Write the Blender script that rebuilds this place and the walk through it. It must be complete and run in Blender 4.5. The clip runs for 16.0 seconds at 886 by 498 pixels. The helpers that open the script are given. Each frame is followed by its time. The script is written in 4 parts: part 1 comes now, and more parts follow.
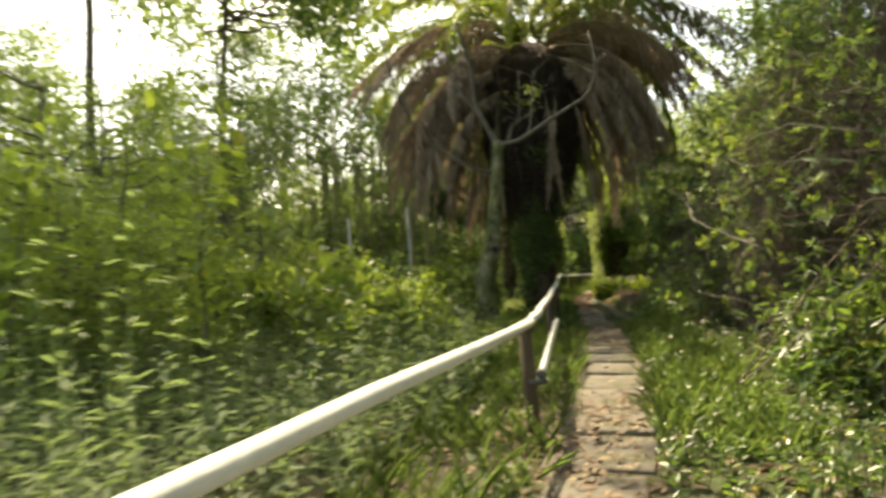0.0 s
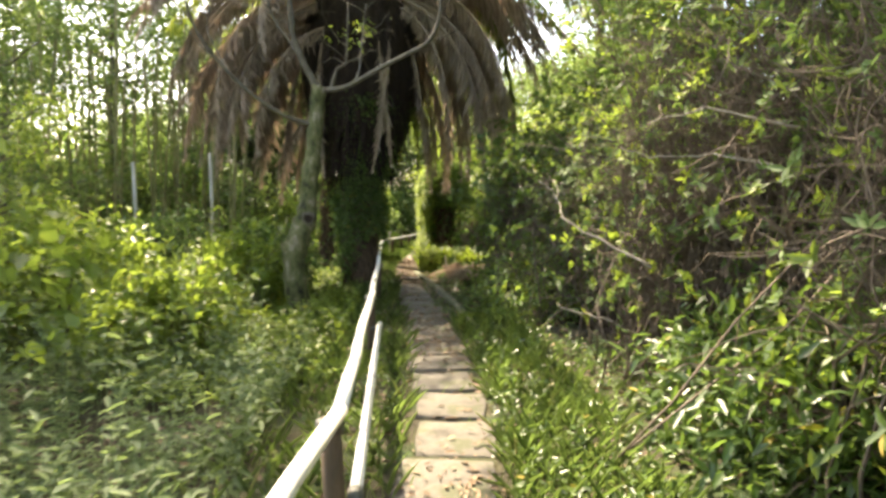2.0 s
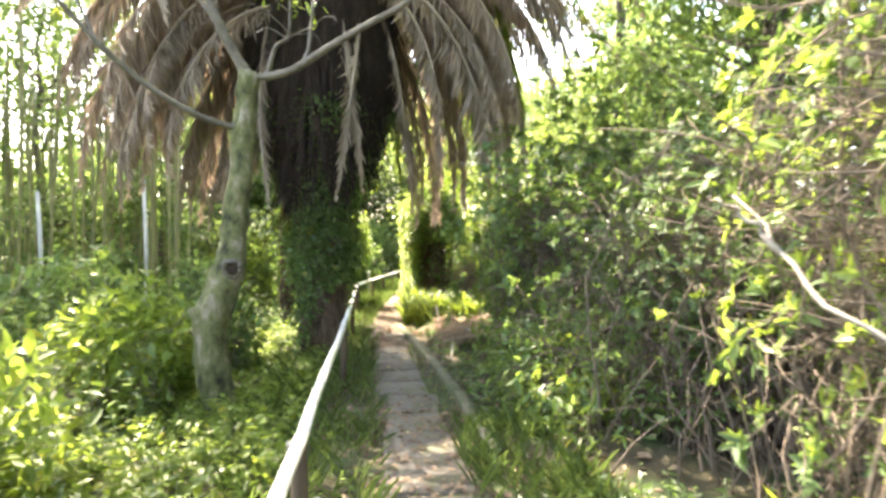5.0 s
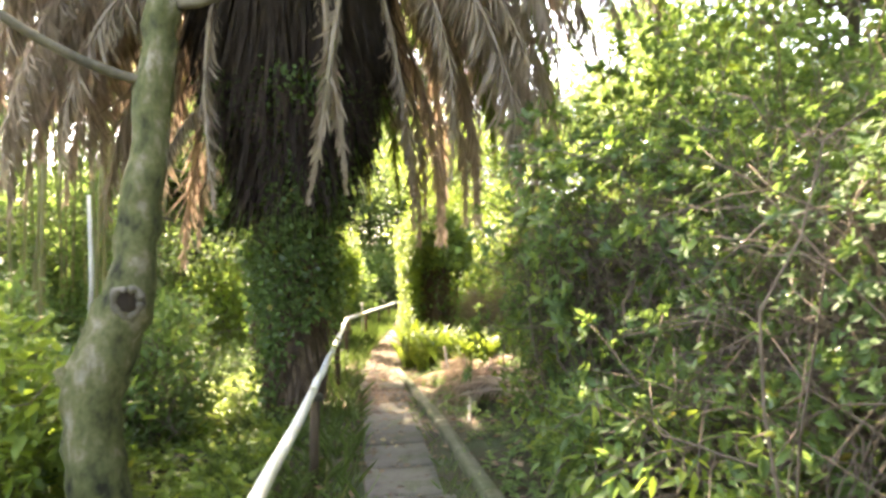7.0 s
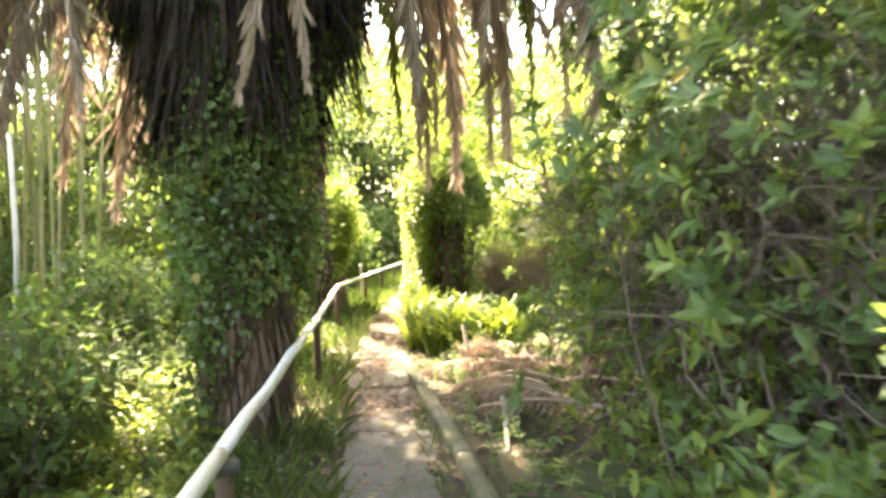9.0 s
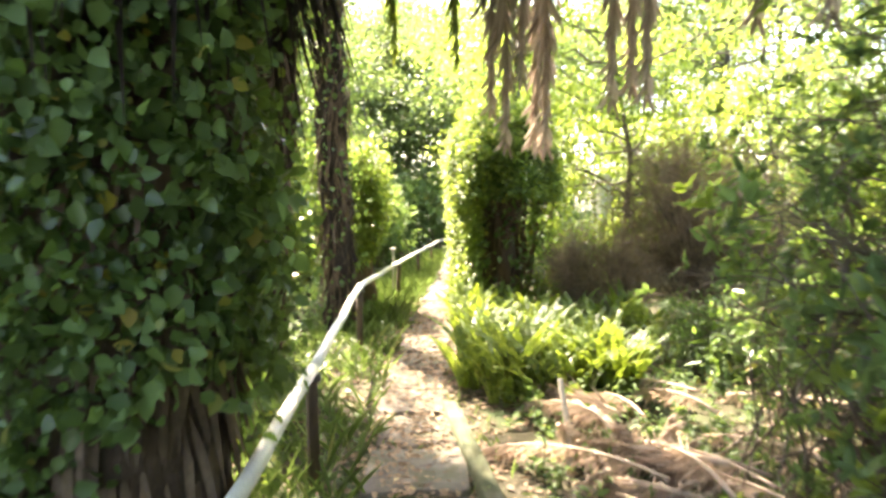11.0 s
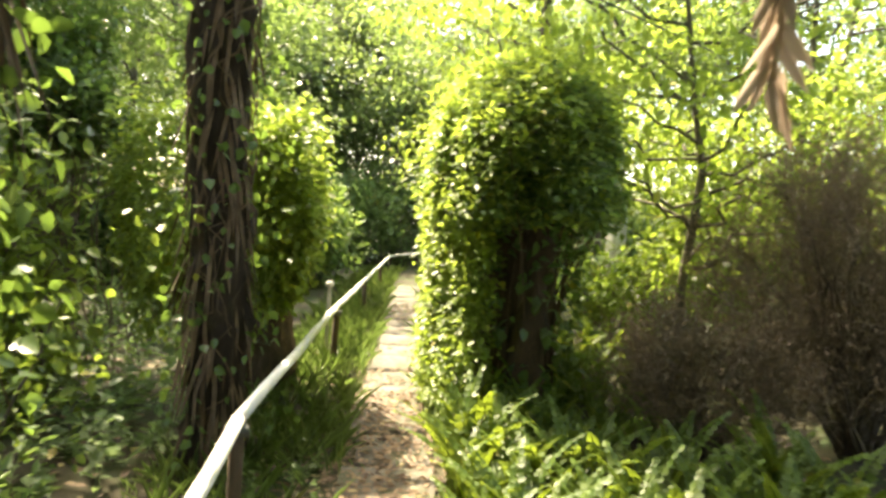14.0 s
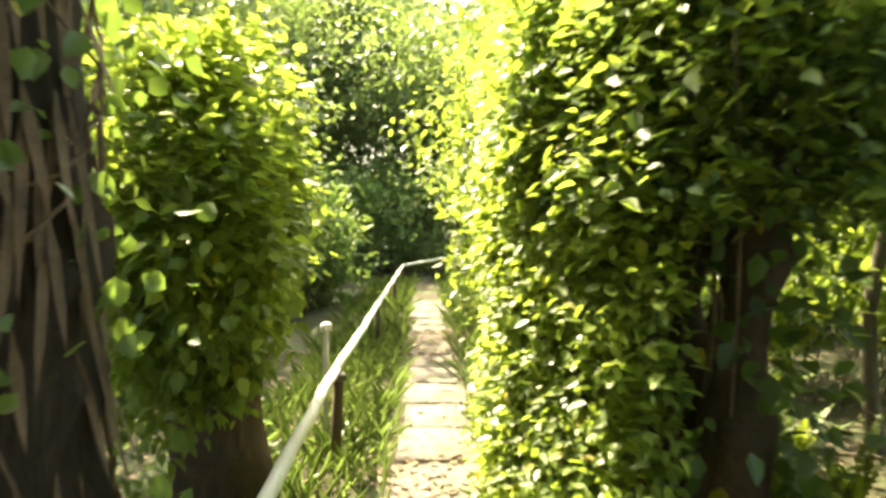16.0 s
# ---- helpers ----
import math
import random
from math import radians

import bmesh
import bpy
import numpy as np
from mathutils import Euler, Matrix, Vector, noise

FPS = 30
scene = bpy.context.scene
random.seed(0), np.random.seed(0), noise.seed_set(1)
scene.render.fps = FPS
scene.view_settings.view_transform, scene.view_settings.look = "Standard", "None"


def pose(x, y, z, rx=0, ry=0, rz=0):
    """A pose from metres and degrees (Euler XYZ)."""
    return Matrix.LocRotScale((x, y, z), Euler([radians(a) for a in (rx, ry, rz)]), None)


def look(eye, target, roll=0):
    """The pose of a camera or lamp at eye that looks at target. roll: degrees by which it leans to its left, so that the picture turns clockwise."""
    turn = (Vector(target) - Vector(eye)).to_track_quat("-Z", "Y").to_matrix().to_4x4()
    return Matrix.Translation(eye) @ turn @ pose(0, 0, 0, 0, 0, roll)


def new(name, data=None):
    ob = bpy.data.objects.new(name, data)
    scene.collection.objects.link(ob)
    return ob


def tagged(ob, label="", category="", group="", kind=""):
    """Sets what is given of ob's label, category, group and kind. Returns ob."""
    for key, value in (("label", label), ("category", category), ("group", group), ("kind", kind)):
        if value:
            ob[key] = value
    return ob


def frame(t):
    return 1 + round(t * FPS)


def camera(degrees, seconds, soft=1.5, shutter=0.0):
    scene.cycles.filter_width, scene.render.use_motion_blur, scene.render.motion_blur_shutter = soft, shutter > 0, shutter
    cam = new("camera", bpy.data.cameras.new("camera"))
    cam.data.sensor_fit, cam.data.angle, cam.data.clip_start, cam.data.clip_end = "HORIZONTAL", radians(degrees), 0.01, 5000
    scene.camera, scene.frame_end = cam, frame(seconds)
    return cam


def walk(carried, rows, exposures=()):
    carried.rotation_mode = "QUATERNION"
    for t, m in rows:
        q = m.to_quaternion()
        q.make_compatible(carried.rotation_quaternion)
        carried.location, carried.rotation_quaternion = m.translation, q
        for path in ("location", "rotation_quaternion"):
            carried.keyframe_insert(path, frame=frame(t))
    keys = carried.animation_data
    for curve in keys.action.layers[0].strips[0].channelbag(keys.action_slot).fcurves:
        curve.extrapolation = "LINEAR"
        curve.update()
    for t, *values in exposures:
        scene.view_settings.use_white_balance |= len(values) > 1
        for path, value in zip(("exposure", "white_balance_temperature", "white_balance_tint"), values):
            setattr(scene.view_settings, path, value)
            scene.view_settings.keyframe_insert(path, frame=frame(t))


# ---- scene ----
cam = camera(66.9, 16.0, 3.0, 0.5)
PATH = [
    (0.0, (0.418, 0.899, 1.058), (0.385, 3.298, 1.129), -2.7),
    (0.5, (0.523, 1.595, 1.150), (0.794, 3.979, 1.175), -1.2),
    (1.0, (0.575, 2.006, 1.302), (0.961, 4.375, 1.279), 0.4),
    (1.5, (0.582, 2.432, 1.392), (1.054, 4.783, 1.296), 0.6),
    (2.0, (0.649, 2.760, 1.433), (1.244, 5.082, 1.310), 0.6),
    (2.5, (0.804, 3.227, 1.469), (1.447, 5.538, 1.385), -0.2),
    (3.0, (0.950, 3.761, 1.474), (1.608, 6.068, 1.478), -0.5),
    (3.5, (1.091, 4.292, 1.510), (1.753, 6.599, 1.514), -0.5),
    (4.0, (1.171, 4.823, 1.574), (1.830, 7.130, 1.555), -0.7),
    (4.2, (1.217, 5.027, 1.594), (1.856, 7.340, 1.572), -0.7),
    (6.3, (1.663, 7.606, 1.490), (2.333, 9.911, 1.501), 0.5),
    (6.5, (1.712, 7.832, 1.486), (2.378, 10.138, 1.501), 0.2),
    (7.0, (1.880, 8.346, 1.487), (2.536, 10.654, 1.584), -0.7),
    (7.5, (2.072, 8.882, 1.512), (2.728, 11.190, 1.549), -1.8),
    (8.0, (2.170, 9.461, 1.502), (2.815, 11.772, 1.510), -0.8),
    (8.5, (2.310, 10.081, 1.468), (2.948, 12.395, 1.472), -1.2),
    (9.0, (2.459, 10.783, 1.444), (3.088, 13.099, 1.393), -1.0),
    (9.5, (2.626, 11.627, 1.402), (3.190, 13.958, 1.342), -1.5),
    (9.7, (2.712, 11.940, 1.386), (3.256, 14.276, 1.313), -1.9),
    (11.8, (3.074, 14.605, 1.675), (3.568, 16.948, 1.506), 0.7),
    (12.0, (3.166, 14.905, 1.682), (3.660, 17.248, 1.516), 0.7),
    (12.5, (3.302, 15.691, 1.687), (3.847, 18.023, 1.523), 1.1),
    (13.0, (3.432, 16.427, 1.729), (4.126, 18.720, 1.588), 1.4),
    (13.5, (3.454, 17.117, 1.708), (4.164, 19.406, 1.578), 2.5),
    (14.0, (3.488, 17.695, 1.691), (4.202, 19.984, 1.566), 3.8),
    (14.5, (3.559, 18.290, 1.684), (4.254, 20.584, 1.558), 2.6),
    (15.0, (3.619, 19.003, 1.669), (4.294, 21.302, 1.543), 2.7),
    (15.5, (3.806, 19.721, 1.660), (4.495, 22.016, 1.541), 1.4),
    (16.0, (3.955, 20.392, 1.652), (4.645, 22.687, 1.528), 0.8),
]
EXPOSURE = [(0.0, 1.9, 9000, 5), (1.0, 2.75, 8700, 7), (2.3, 2.7, 7900, 12), (3.0, 3.0, 7800, 14), (4.0, 3.6, 7200, 14), (6.5, 4.0, 7900, 16), (7.5, 4.1, 8100, 17), (8.5, 4.35, 8200, 18), (9.5, 4.35, 8100, 18), (12.0, 3.5, 7200, 12), (14.0, 3.15, 8100, 7), (16.0, 3.4, 8400, 6)]
walk(cam, [(t, look(eye, target, roll)) for t, eye, target, roll in PATH], EXPOSURE)

# ---- world and sun ----
SUN_AZ, SUN_EL = radians(-18), radians(54)
world = bpy.data.worlds.new("sky")
scene.world = world
world.use_nodes = True
wn = world.node_tree
sky = wn.nodes.new("ShaderNodeTexSky")
sky.sky_type, sky.sun_disc = "NISHITA", False
sky.sun_elevation, sky.sun_rotation = SUN_EL, SUN_AZ
sky.air_density, sky.dust_density = 1.0, 3.0
wn.links.new(sky.outputs[0], wn.nodes["Background"].inputs[0])
wn.nodes["Background"].inputs[1].default_value = 0.15
sun = new("sun", bpy.data.lights.new("sun", "SUN"))
sun.data.energy, sun.data.angle, sun.data.color = 2.9, radians(0.6), (1.0, 0.93, 0.80)
to_sun = Vector((math.sin(SUN_AZ) * math.cos(SUN_EL), math.cos(SUN_AZ) * math.cos(SUN_EL), math.sin(SUN_EL)))
sun.matrix_world = look(to_sun * 60, (0, 0, 0))


# ---- materials ----
def material(name, rough=0.8, metal=0.0):
    m = bpy.data.materials.new(name)
    m.use_nodes = True
    b = m.node_tree.nodes["Principled BSDF"]
    b.inputs["Roughness"].default_value, b.inputs["Metallic"].default_value = rough, metal
    return m, m.node_tree, b


def ramp(nt, fac, stops):
    r = nt.nodes.new("ShaderNodeValToRGB")
    while len(r.color_ramp.elements) < len(stops):
        r.color_ramp.elements.new(0.5)
    for e, (p, c) in zip(r.color_ramp.elements, stops):
        e.position, e.color = p, (*c, 1)
    nt.links.new(fac, r.inputs[0])
    return r.outputs[0]


def noise_tex(nt, scale, detail=6.0, rough=0.6, stretch=None):
    tc = nt.nodes.new("ShaderNodeTexCoord")
    n = nt.nodes.new("ShaderNodeTexNoise")
    n.inputs["Scale"].default_value, n.inputs["Detail"].default_value, n.inputs["Roughness"].default_value = scale, detail, rough
    if stretch:
        mp = nt.nodes.new("ShaderNodeMapping")
        mp.inputs["Scale"].default_value = stretch
        nt.links.new(tc.outputs["Object"], mp.inputs[0])
        nt.links.new(mp.outputs[0], n.inputs[0])
    else:
        nt.links.new(tc.outputs["Object"], n.inputs[0])
    return n.outputs[0]


def mix(nt, fac, a, b, kind="MIX"):
    n = nt.nodes.new("ShaderNodeMix")
    n.data_type, n.blend_type = "RGBA", kind
    for s, v in ((n.inputs["Factor"], fac), (n.inputs["A"], a), (n.inputs["B"], b)):
        if isinstance(v, bpy.types.NodeSocket):
            nt.links.new(v, s)
        elif isinstance(v, (int, float)):
            s.default_value = v
        else:
            s.default_value = (*v, 1)
    return n.outputs["Result"]


def bump(nt, b, height, strength=0.5, dist=0.01):
    n = nt.nodes.new("ShaderNodeBump")
    n.inputs["Strength"].default_value, n.inputs["Distance"].default_value = strength, dist
    nt.links.new(height, n.inputs["Height"])
    nt.links.new(n.outputs[0], b.inputs["Normal"])


def surface(name, stops, scale, fine=None, rough=0.85, strength=0.6, dist=0.01, stretch=None, per_object=0.0):
    """Mottled rough surface: coarse patches by a ramp, fine grain over it, and bump."""
    m, nt, b = material(name, rough)
    coarse = noise_tex(nt, scale, 5, 0.65, stretch)
    col = ramp(nt, coarse, stops)
    grain = noise_tex(nt, fine or scale * 9, 6, 0.7, stretch)
    col = mix(nt, 0.55, col, ramp(nt, grain, [(0.3, (0.55, 0.55, 0.55)), (0.7, (1.25, 1.22, 1.18))]), "MULTIPLY")
    if per_object:
        oi = nt.nodes.new("ShaderNodeObjectInfo")
        col = mix(nt, per_object, col, ramp(nt, oi.outputs["Random"], [(0, (0.55, 0.52, 0.5)), (1, (1.2, 1.2, 1.15))]), "MULTIPLY")
    nt.links.new(col, b.inputs["Base Color"])
    bump(nt, b, grain, strength, dist)
    return m


def leaf_material(name, dark, light, through_colour, share=0.45, rough=0.45, spots=None):
    """Leaves: each island its own shade between dark and light, part of the light passes through the blade."""
    m, nt, b = material(name, rough)
    g = nt.nodes.new("ShaderNodeNewGeometry")
    rnd = g.outputs["Random Per Island"]
    stops = [(0.0, dark), (0.8, light)]
    if spots:
        stops += [(0.965, light), (0.985, spots)]
    col = ramp(nt, rnd, stops)
    patch = noise_tex(nt, 0.7, 3, 0.5)
    col = mix(nt, 0.6, col, ramp(nt, patch, [(0.3, (0.7, 0.75, 0.7)), (0.7, (1.2, 1.15, 0.95))]), "MULTIPLY")
    nt.links.new(col, b.inputs["Base Color"])
    tr = nt.nodes.new("ShaderNodeBsdfTranslucent")
    nt.links.new(ramp(nt, rnd, [(0.0, tuple(c * 0.6 for c in through_colour)), (1.0, through_colour)]), tr.inputs[0])
    ms = nt.nodes.new("ShaderNodeMixShader")
    ms.inputs[0].default_value = share
    nt.links.new(b.outputs[0], ms.inputs[1])
    nt.links.new(tr.outputs[0], ms.inputs[2])
    nt.links.new(ms.outputs[0], nt.nodes["Material Output"].inputs[0])
    return m


SOIL = surface("soil_and_moss", [(0.3, (0.035, 0.026, 0.016)), (0.5, (0.055, 0.05, 0.02)), (0.62, (0.04, 0.07, 0.018)), (0.75, (0.075, 0.06, 0.035))], 1.3, 30, 0.95, 0.9, 0.02)
SLAB = surface("worn_concrete_slab", [(0.3, (0.085, 0.074, 0.06)), (0.5, (0.16, 0.142, 0.12)), (0.62, (0.10, 0.105, 0.058)), (0.75, (0.23, 0.205, 0.175))], 3.5, 60, 0.9, 0.7, 0.006, None, 0.45)
KERB = surface("mossy_concrete_kerb", [(0.3, (0.045, 0.06, 0.022)), (0.5, (0.085, 0.09, 0.045)), (0.7, (0.16, 0.145, 0.105))], 4, 50, 0.9, 0.7, 0.006)
BARK = surface("olive_mottled_bark", [(0.32, (0.028, 0.026, 0.014)), (0.45, (0.12, 0.13, 0.05)), (0.55, (0.19, 0.185, 0.08)), (0.6, (0.28, 0.245, 0.16)), (0.7, (0.40, 0.36, 0.28))], 7, 45, 0.95, 1.0, 0.035, (1, 1, 0.6))
BRANCH = surface("pale_branch_bark", [(0.3, (0.085, 0.072, 0.055)), (0.7, (0.22, 0.19, 0.15))], 8, 60, 0.9, 0.6, 0.006)
TRUNK = surface("dark_fibrous_palm_trunk", [(0.3, (0.045, 0.031, 0.02)), (0.55, (0.125, 0.08, 0.05)), (0.75, (0.25, 0.165, 0.105))], 6, 60, 0.95, 1.0, 0.04, (1, 1, 0.4))
THATCH = surface("dark_palm_thatch", [(0.3, (0.024, 0.016, 0.011)), (0.55, (0.058, 0.039, 0.028)), (0.8, (0.13, 0.09, 0.064))], 9, 80, 0.97, 1.0, 0.05, (1, 1, 0.15))
FARBARK = surface("dusky_tree_bark", [(0.3, (0.05, 0.042, 0.03)), (0.7, (0.15, 0.13, 0.095))], 4, 30, 0.9, 0.6, 0.01, (1, 1, 0.3))
BAMBOO = surface("yellow_green_bamboo", [(0.3, (0.14, 0.15, 0.05)), (0.7, (0.33, 0.30, 0.13))], 3, 20, 0.5, 0.2, 0.003, None, 0.6)
TWIG = surface("brown_dry_twigs", [(0.3, (0.075, 0.056, 0.04)), (0.7, (0.20, 0.155, 0.115))], 6, 40, 0.9, 0.4, 0.004)
WITHERED = surface("withered_brown_twigs", [(0.3, (0.13, 0.095, 0.066)), (0.7, (0.32, 0.24, 0.17))], 6, 40, 0.9, 0.4, 0.004)
VINE = surface("dark_dry_vines", [(0.3, (0.07, 0.046, 0.03)), (0.7, (0.20, 0.135, 0.088))], 6, 40, 0.9, 0.4, 0.004)
GREYTWIG = surface("weathered_grey_twig", [(0.3, (0.17, 0.145, 0.115)), (0.7, (0.36, 0.32, 0.265))], 10, 60, 0.9, 0.5, 0.004)
DEADWOOD = surface("bleached_dead_wood", [(0.3, (0.33, 0.28, 0.22)), (0.7, (0.55, 0.50, 0.42))], 10, 60, 0.85, 0.5, 0.004)
POSTWOOD = surface("brown_weathered_post", [(0.3, (0.05, 0.034, 0.022)), (0.7, (0.12, 0.08, 0.05))], 9, 80, 0.85, 0.7, 0.006, (1, 1, 0.2))
CONCRETE = surface("pale_concrete", [(0.3, (0.42, 0.41, 0.38)), (0.7, (0.64, 0.63, 0.60))], 4, 40, 0.9, 0.5, 0.004)
DARKMETAL = surface("dull_grey_metal", [(0.3, (0.05, 0.05, 0.045)), (0.7, (0.11, 0.11, 0.10))], 9, 60, 0.6, 0.3, 0.002)
PIPE = surface("chipped_white_paint", [(0.28, (0.34, 0.30, 0.25)), (0.36, (0.74, 0.73, 0.69)), (0.7, (0.82, 0.81, 0.78))], 7, 70, 0.5, 0.35, 0.002)

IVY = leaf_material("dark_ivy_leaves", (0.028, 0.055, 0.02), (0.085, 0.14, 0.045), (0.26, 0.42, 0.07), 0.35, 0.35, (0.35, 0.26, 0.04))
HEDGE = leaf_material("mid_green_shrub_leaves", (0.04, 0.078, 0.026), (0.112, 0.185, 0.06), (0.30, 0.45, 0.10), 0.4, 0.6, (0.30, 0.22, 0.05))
# bright leaves; on the far ivy the brightness stands in for sunlight
BRIGHT = leaf_material("bright_yellow_green_leaves", (0.075, 0.12, 0.028), (0.18, 0.25, 0.06), (0.42, 0.56, 0.08), 0.48, 0.42, (0.42, 0.33, 0.04))
WEED = leaf_material("weed_leaves", (0.055, 0.09, 0.042), (0.15, 0.20, 0.10), (0.31, 0.43, 0.14), 0.4, 0.7)
GRASS = leaf_material("grass_blades", (0.045, 0.085, 0.025), (0.12, 0.18, 0.055), (0.30, 0.44, 0.10), 0.4, 0.45, (0.35, 0.28, 0.13))
FERN = leaf_material("fern_fronds", (0.05, 0.10, 0.018), (0.12, 0.18, 0.032), (0.32, 0.42, 0.045), 0.42, 0.5, (0.3, 0.2, 0.06))
FARLEAF = leaf_material("far_tree_leaves", (0.05, 0.085, 0.034), (0.13, 0.18, 0.065), (0.30, 0.42, 0.10), 0.42, 0.5)
DEADFROND = leaf_material("dry_palm_leaflets", (0.23, 0.175, 0.14), (0.58, 0.465, 0.385), (0.46, 0.34, 0.25), 0.35, 0.8)
GREENFROND = leaf_material("green_palm_leaflets", (0.05, 0.09, 0.02), (0.13, 0.18, 0.04), (0.42, 0.52, 0.06), 0.4, 0.4)
LITTER = leaf_material("fallen_dry_leaves", (0.09, 0.058, 0.04), (0.27, 0.185, 0.125), (0.26, 0.16, 0.09), 0.12, 0.8, (0.45, 0.36, 0.2))
BROWNLEAF = leaf_material("brown_withered_foliage", (0.11, 0.076, 0.05), (0.28, 0.20, 0.135), (0.28, 0.18, 0.10), 0.25, 0.8)

# ---- mesh tools ----
rng = np.random.default_rng(7)


class Build:
    """Collects vertices and faces for one mesh."""

    def __init__(self):
        self.v, self.f, self.n = [], [], 0

    def add(self, verts, faces):
        self.v.append(np.asarray(verts, float).reshape(-1, 3))
        self.f.append(np.asarray(faces, int) + self.n)
        self.n += len(self.v[-1])
        return self

    def tube(self, pts, radii, sides=6):
        pts = np.asarray(pts, float)
        k = len(pts)
        radii = np.broadcast_to(np.asarray(radii, float), (k,))
        d = np.gradient(pts, axis=0)
        d /= np.linalg.norm(d, axis=1)[:, None] + 1e-9
        ref = np.array((0.0, 0, 1)) if abs(d[0, 2]) < 0.9 else np.array((1.0, 0, 0))
        a = np.cross(d, ref)
        a /= np.linalg.norm(a, axis=1)[:, None] + 1e-9
        b = np.cross(d, a)
        th = np.arange(sides) * 2 * math.pi / sides
        ring = a[:, None] * np.cos(th)[None, :, None] + b[:, None] * np.sin(th)[None, :, None]
        verts = (pts[:, None] + ring * radii[:, None, None]).reshape(-1, 3)
        verts = np.vstack((verts, pts[:1], pts[-1:]))
        i, j = np.meshgrid(np.arange(k - 1), np.arange(sides), indexing="ij")
        j2 = (j + 1) % sides
        q = np.stack((i * sides + j, i * sides + j2, (i + 1) * sides + j2, (i + 1) * sides + j), -1).reshape(-1, 4)
        s = np.arange(sides)
        s2 = (s + 1) % sides
        c0 = np.stack((s2, s, np.full(sides, k * sides), np.full(sides, k * sides)), -1)
        e = (k - 1) * sides
        c1 = np.stack((e + s, e + s2, np.full(sides, k * sides + 1), np.full(sides, k * sides + 1)), -1)
        return self.add(verts, np.vstack((q, c0, c1)))

    def leaves(self, pos, way, up, length, width, droop=0.15, fold=0.25):
        """One folded, pointed blade of two quads at each position."""
        n = len(pos)
        way = way / (np.linalg.norm(way, axis=1)[:, None] + 1e-9)
        side = np.cross(way, up)
        side /= np.linalg.norm(side, axis=1)[:, None] + 1e-9
        nor = np.cross(side, way)
        length, width = np.broadcast_to(length, (n,)), np.broadcast_to(width, (n,))
        shape = np.array(((0, 0), (0.32, -0.5), (0.68, -0.38), (1, 0), (0.68, 0.38), (0.32, 0.5)))
        u, w = shape[:, 0], shape[:, 1]
        verts = (pos[:, None] + way[:, None] * (u[None] * length[:, None])[..., None] + side[:, None] * (w[None] * width[:, None])[..., None]
                 + nor[:, None] * (fold * np.abs(w)[None] * width[:, None] - droop * (u ** 2)[None] * length[:, None])[..., None])
        base = np.arange(n)[:, None] * 6
        faces = np.concatenate((base + np.array((0, 1, 2, 3)), base + np.array((0, 3, 4, 5))))
        return self.add(verts, faces)

    def mesh(self, name, mat, smooth=False):
        me = bpy.data.meshes.new(name)
        v, f = np.vstack(self.v), np.vstack(self.f)
        tri = f[:, 2] == f[:, 3]
        sizes = np.where(tri, 3, 4)
        flat = f.reshape(-1)[(np.stack((~tri, ~tri, ~tri, ~tri), -1) | np.array((True, True, True, False))).reshape(-1)]
        me.vertices.add(len(v))
        me.vertices.foreach_set("co", v.astype(np.float32).reshape(-1))
        me.loops.add(len(flat))
        me.loops.foreach_set("vertex_index", flat.astype(np.int32))
        me.polygons.add(len(f))
        starts = np.concatenate(((0,), np.cumsum(sizes)[:-1]))
        me.polygons.foreach_set("loop_start", starts.astype(np.int32))
        me.update(calc_edges=True)
        if smooth:
            me.polygons.foreach_set("use_smooth", np.ones(len(f), bool))
        me.materials.append(mat)
        return me


def part(name, build, mat, parent=None, label="", smooth=False, at=None):
    ob = new(name, build if isinstance(build, bpy.types.Mesh) else build.mesh(name, mat, smooth))
    if parent:
        ob.parent = parent
    if label:
        tagged(ob, label)
    if at is not None:
        ob.matrix_basis = at
    return ob


def thing(name, label, category, group="", kind="", at=(0, 0, 0)):
    ob = new(name)
    ob.location = at
    return tagged(ob, label, category, group, kind)


def unit(n):
    d = rng.normal(size=(n, 3))
    return d / np.linalg.norm(d, axis=1)[:, None]


def lumps(d, count=14, seed=0, power=10):
    """Uneven outline: a value about 0 to 1 for each direction."""
    r = np.random.default_rng(seed)
    d = d / (np.linalg.norm(d, axis=1)[:, None] + 1e-9)
    c = r.normal(size=(count, 3))
    c /= np.linalg.norm(c, axis=1)[:, None]
    return np.exp(power * (d @ c.T - 1)).max(axis=1)


def cloud(n, centre, radii, seed=0, hollow=0.55, rough=0.45, low=-1.0):
    """Points in the outer part of a lumpy ellipsoid, and the way out from its centre."""
    d = unit(n)
    d[:, 2] = np.where(d[:, 2] < low, -d[:, 2], d[:, 2])
    r = (1 - (1 - hollow) * rng.random(n) ** 1.6) * (1 - rough + rough * lumps(d, 22, seed, 14))
    return np.asarray(centre) + d * r[:, None] * np.asarray(radii), d


def tufts(build, pts, out, per, size, ratio, spread, droop=0.15, down=-0.15, flat=1.0):
    """A tuft of leaves round each point."""
    n = len(pts) * per
    p = np.repeat(pts, per, 0) + rng.normal(size=(n, 3)) * spread
    way = np.repeat(out, per, 0) * 0.5 + unit(n) * 0.9 * np.array((1, 1, flat)) + np.array((0, 0, down))
    up = unit(n) * 0.6 + np.array((0, 0, 1.0))
    ln = size * (0.6 + 0.8 * rng.random(n))
    build.leaves(p, way, up, ln, ln * ratio, droop)
    return build


